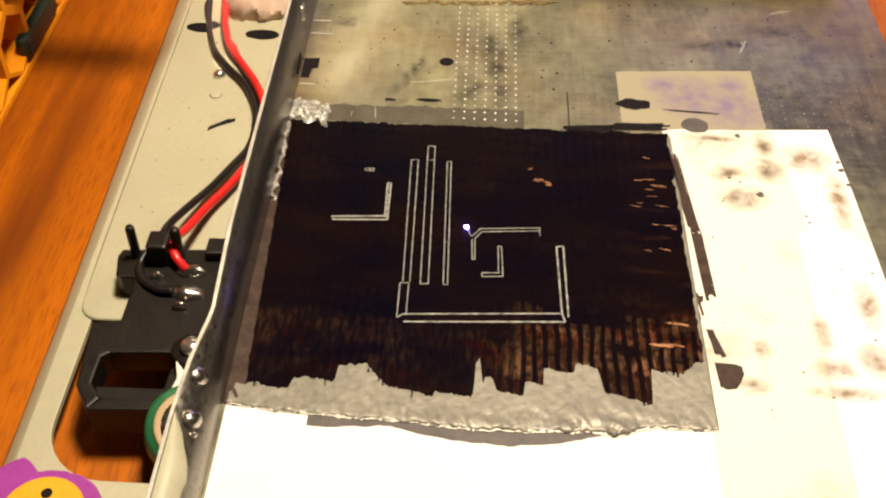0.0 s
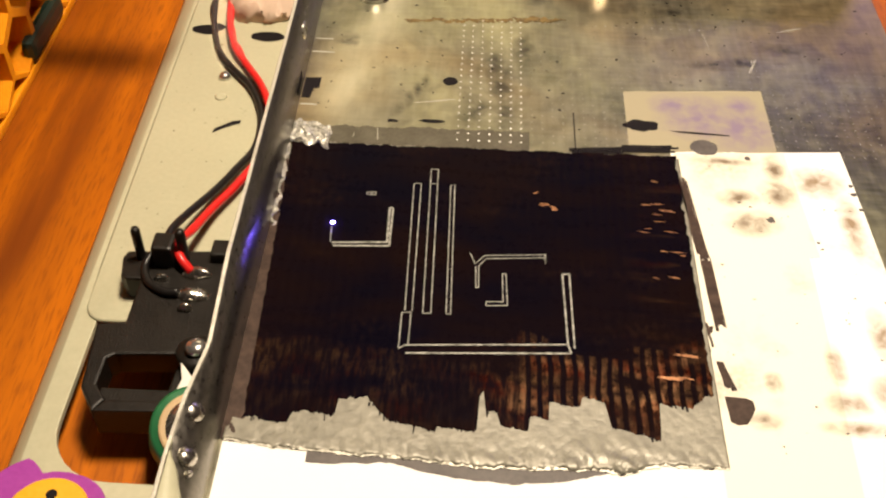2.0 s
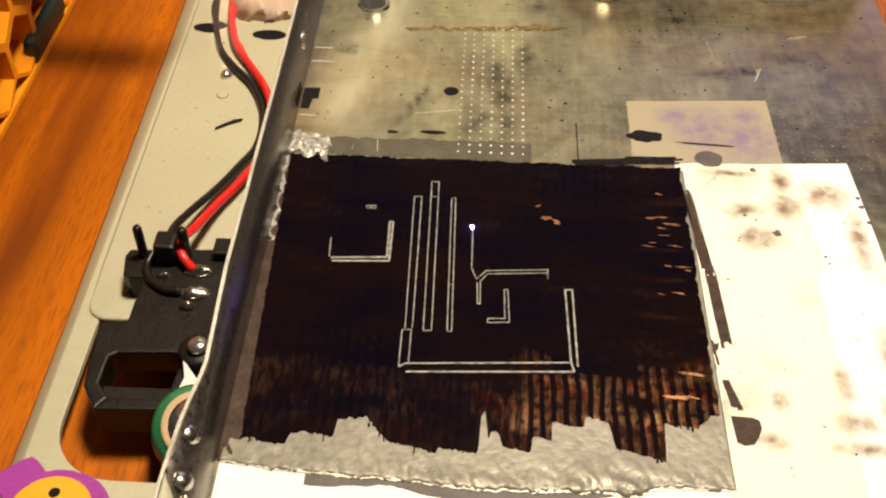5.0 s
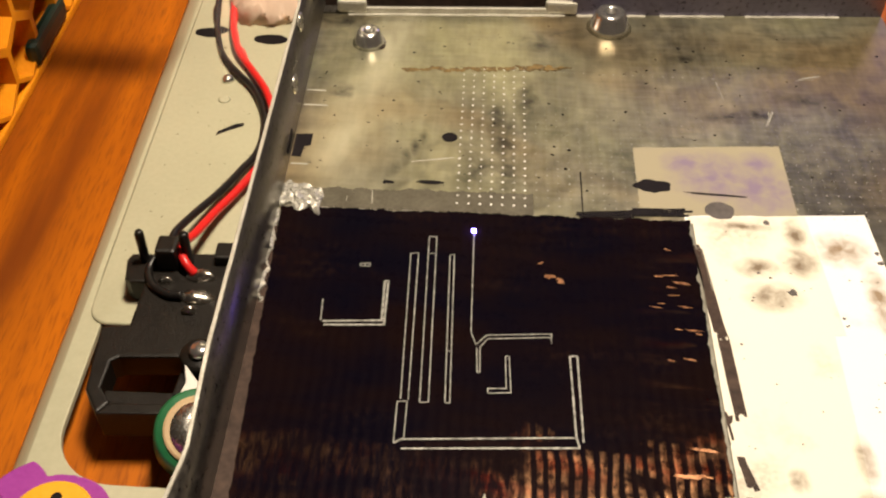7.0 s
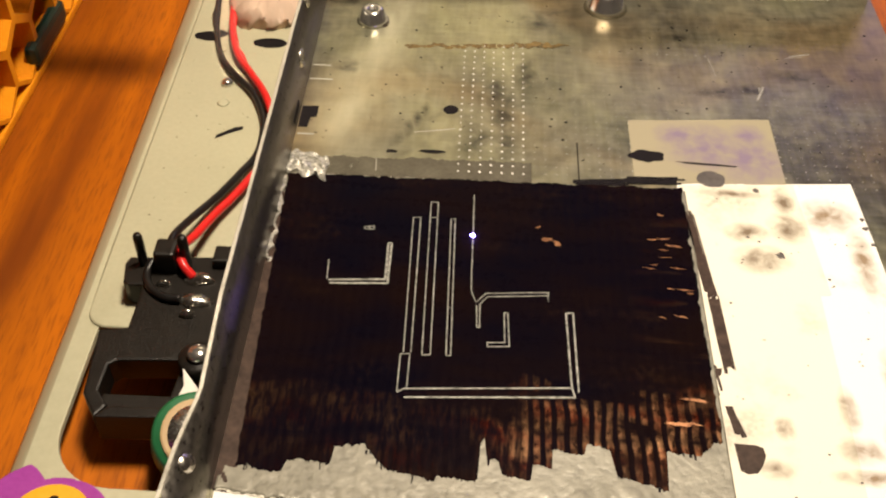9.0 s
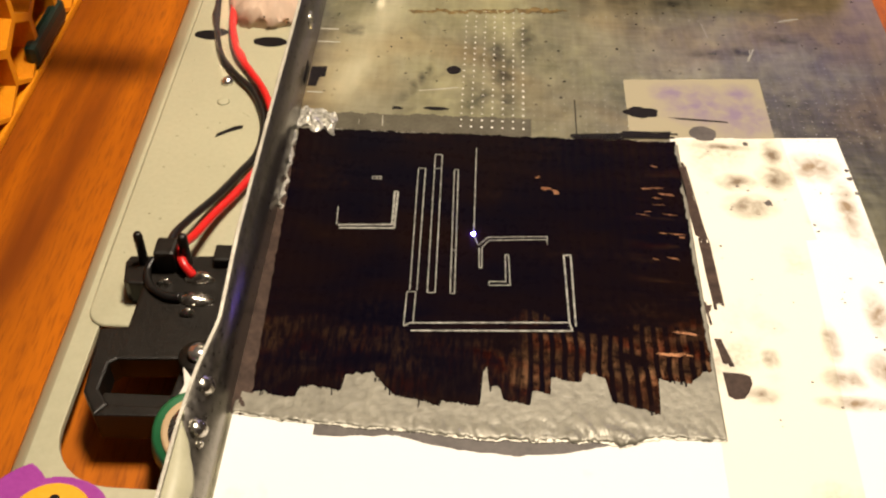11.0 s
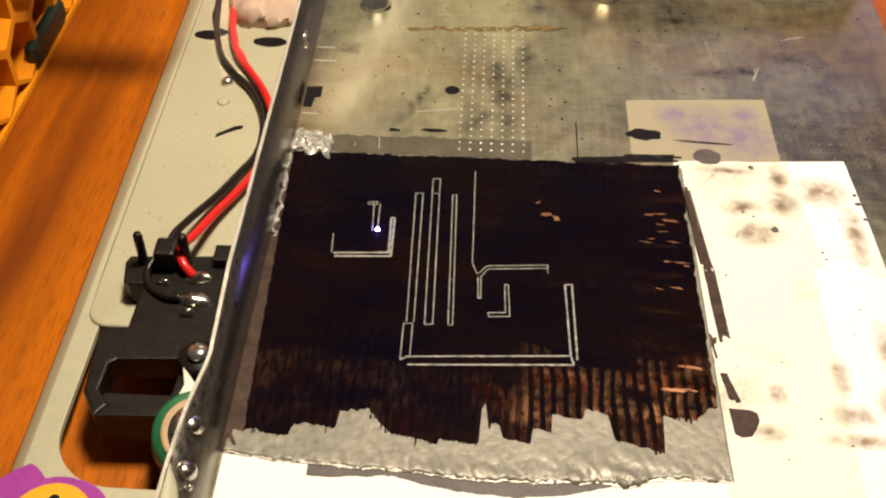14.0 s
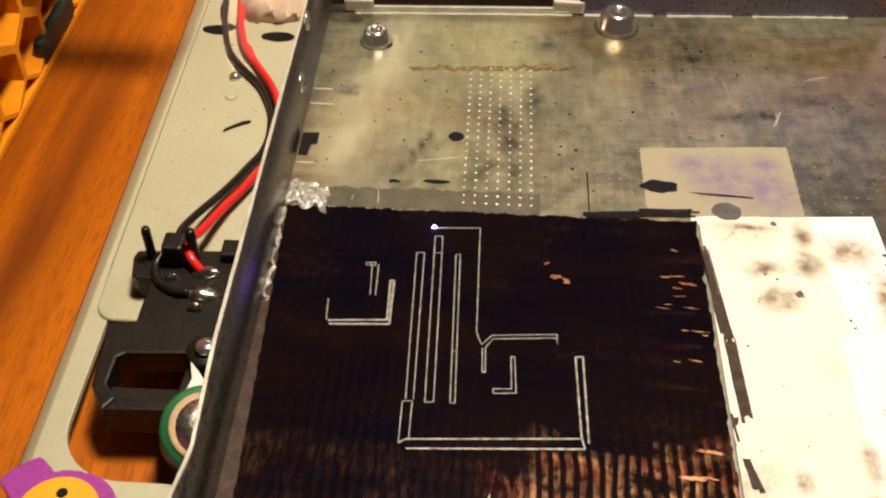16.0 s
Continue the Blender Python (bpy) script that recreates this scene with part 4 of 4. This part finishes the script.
# ---- purple wheel ----
wheel = thing("purple_knob", "purple scalloped plastic knob with yellow centre", "knob")
pts = []
for k in range(120):
    a = 3 * k
    lobe = min(max((25 - abs((a - 136 + 90) % 180 - 90)) / 8, 0), 1)
    r = 5.2 + 2.1 * lobe + 0.25 * math.cos(radians(3 * (a - 30)))
    pts.append((-37.6 + r * math.cos(radians(a)), 48.3 + r * math.sin(radians(a))))
part("rim", prism(pts, BASE - 0.4, BASE + 6.0, 0.22), PURPLE, wheel)
part("hub", lathe([(4.0, 0), (4.0, 0.4), (3.8, 0.6)], (-37.6, 48.3, BASE + 6.0), 36), YELLOW, wheel, "yellow plastic disc")
part("hub_hole", lathe([(0.55, 0), (0.5, 0.05)], (-37.6, 50.4, BASE + 6.6), 14), MARK, wheel)


# ---- orange printed gantry ----
def cell(x, y, z, r, wall, depth):
    own, rings = bmesh.new(), []
    for xx, rr in ((x, r), (x, r - wall), (x - depth, r - wall), (x - depth, r)):
        rings.append([own.verts.new((xx, y + rr * math.sin(radians(60 * k)), z + rr * math.cos(radians(60 * k)))) for k in range(6)])
    for a, b in zip(rings, rings[1:] + rings[:1]):
        for k in range(6):
            own.faces.new((a[k], a[(k + 1) % 6], b[(k + 1) % 6], b[k]))
    return own


gantry = thing("printed_stand", "orange printed plastic stand with honeycomb openings", "stand")
for j in range(6):
    for i in range(10):
        y = 98 + 5.6 * math.sqrt(3) * (i + 0.5 * (j % 2))
        part("cell", cell(-67.2, y, TABLE + 6.6 + 8.4 * j, 5.6, 0.75, 10.0), ORANGE, gantry)
part("back_panel", box(-80, -77.2, 92, 205, TABLE, 45, 0.4), ORANGE, gantry)
part("foot_bar", box(-77, -67.0, 92, 205, TABLE, TABLE + 1.5, 0.4), ORANGE, gantry)
# added out of view, placed only to cast the soft band on the wood
part("shadow_arm", box(-69.5, -37.0, 128.6, 133.2, 28, 32, 0.6), ORANGE, gantry, "added unseen arm that casts a shadow band on the table")
part("green_clip", box(-68.6, -66.5, 129.0, 143.5, TABLE + 2.0, TABLE + 5.6, 1.0), DARK_GREEN, gantry, "dark green plastic clip")
# ---- laser spot ----
spot = part("laser_spot", lathe([(0.05, 0), (0.18, 0.03), (0.23, 0.10), (0.17, 0.18), (0.04, 0.22)], (0, 0, 0), 16), LASER, None, "", True)
tagged(spot, "glowing violet-white laser spot burning the ink", "laser spot")
# seconds, place across, whether it burns
BEAM = [(0.0, 0.9, 1), (0.5, 0.9, 1), (0.83, 1.7, 1), (0.87, 1.7, 0), (1.05, -15.8, 0), (1.1, -15.8, 1), (2.93, -15.8, 1), (2.97, -15.8, 0),
        (3.12, 0.8, 0), (3.17, 0.8, 1), (7.0, 0.75, 1), (11.0, 0.85, 1), (11.05, 0.85, 0), (11.35, -11.25, 0), (11.4, -11.25, 1), (12.55, -11.4, 1), (12.9, -10.8, 1), (14.02, -10.65, 1),
        (14.06, -10.6, 0), (14.22, 0.7, 0), (14.26, 0.7, 1), (14.55, 0.6, 1), (16.0, -4.7, 1)]


def motions():
    for carried_along in (tray, paper, strip, lilac, plate):
        walk(carried_along, [(t, pose(0, -s * MM, 0)) for t, s in SLIDE])
    walk(spot, [(t, pose(x * MM, 0.0892, (SKIN if on else -2.5) * MM)) for t, x, on in BEAM])
    for piece, t in GROWING:
        low, high = pose(0, 0, -0.25 * MM), pose(0, 0, 0)
        rows = [(0.0, low), (max(t - 0.07, 0.03), low), (t + 0.03, high), (16.0, high)]
        walk(piece, rows[:2] + [(min(t + 0.03, 15.9), high), (16.0, high)])


motions()
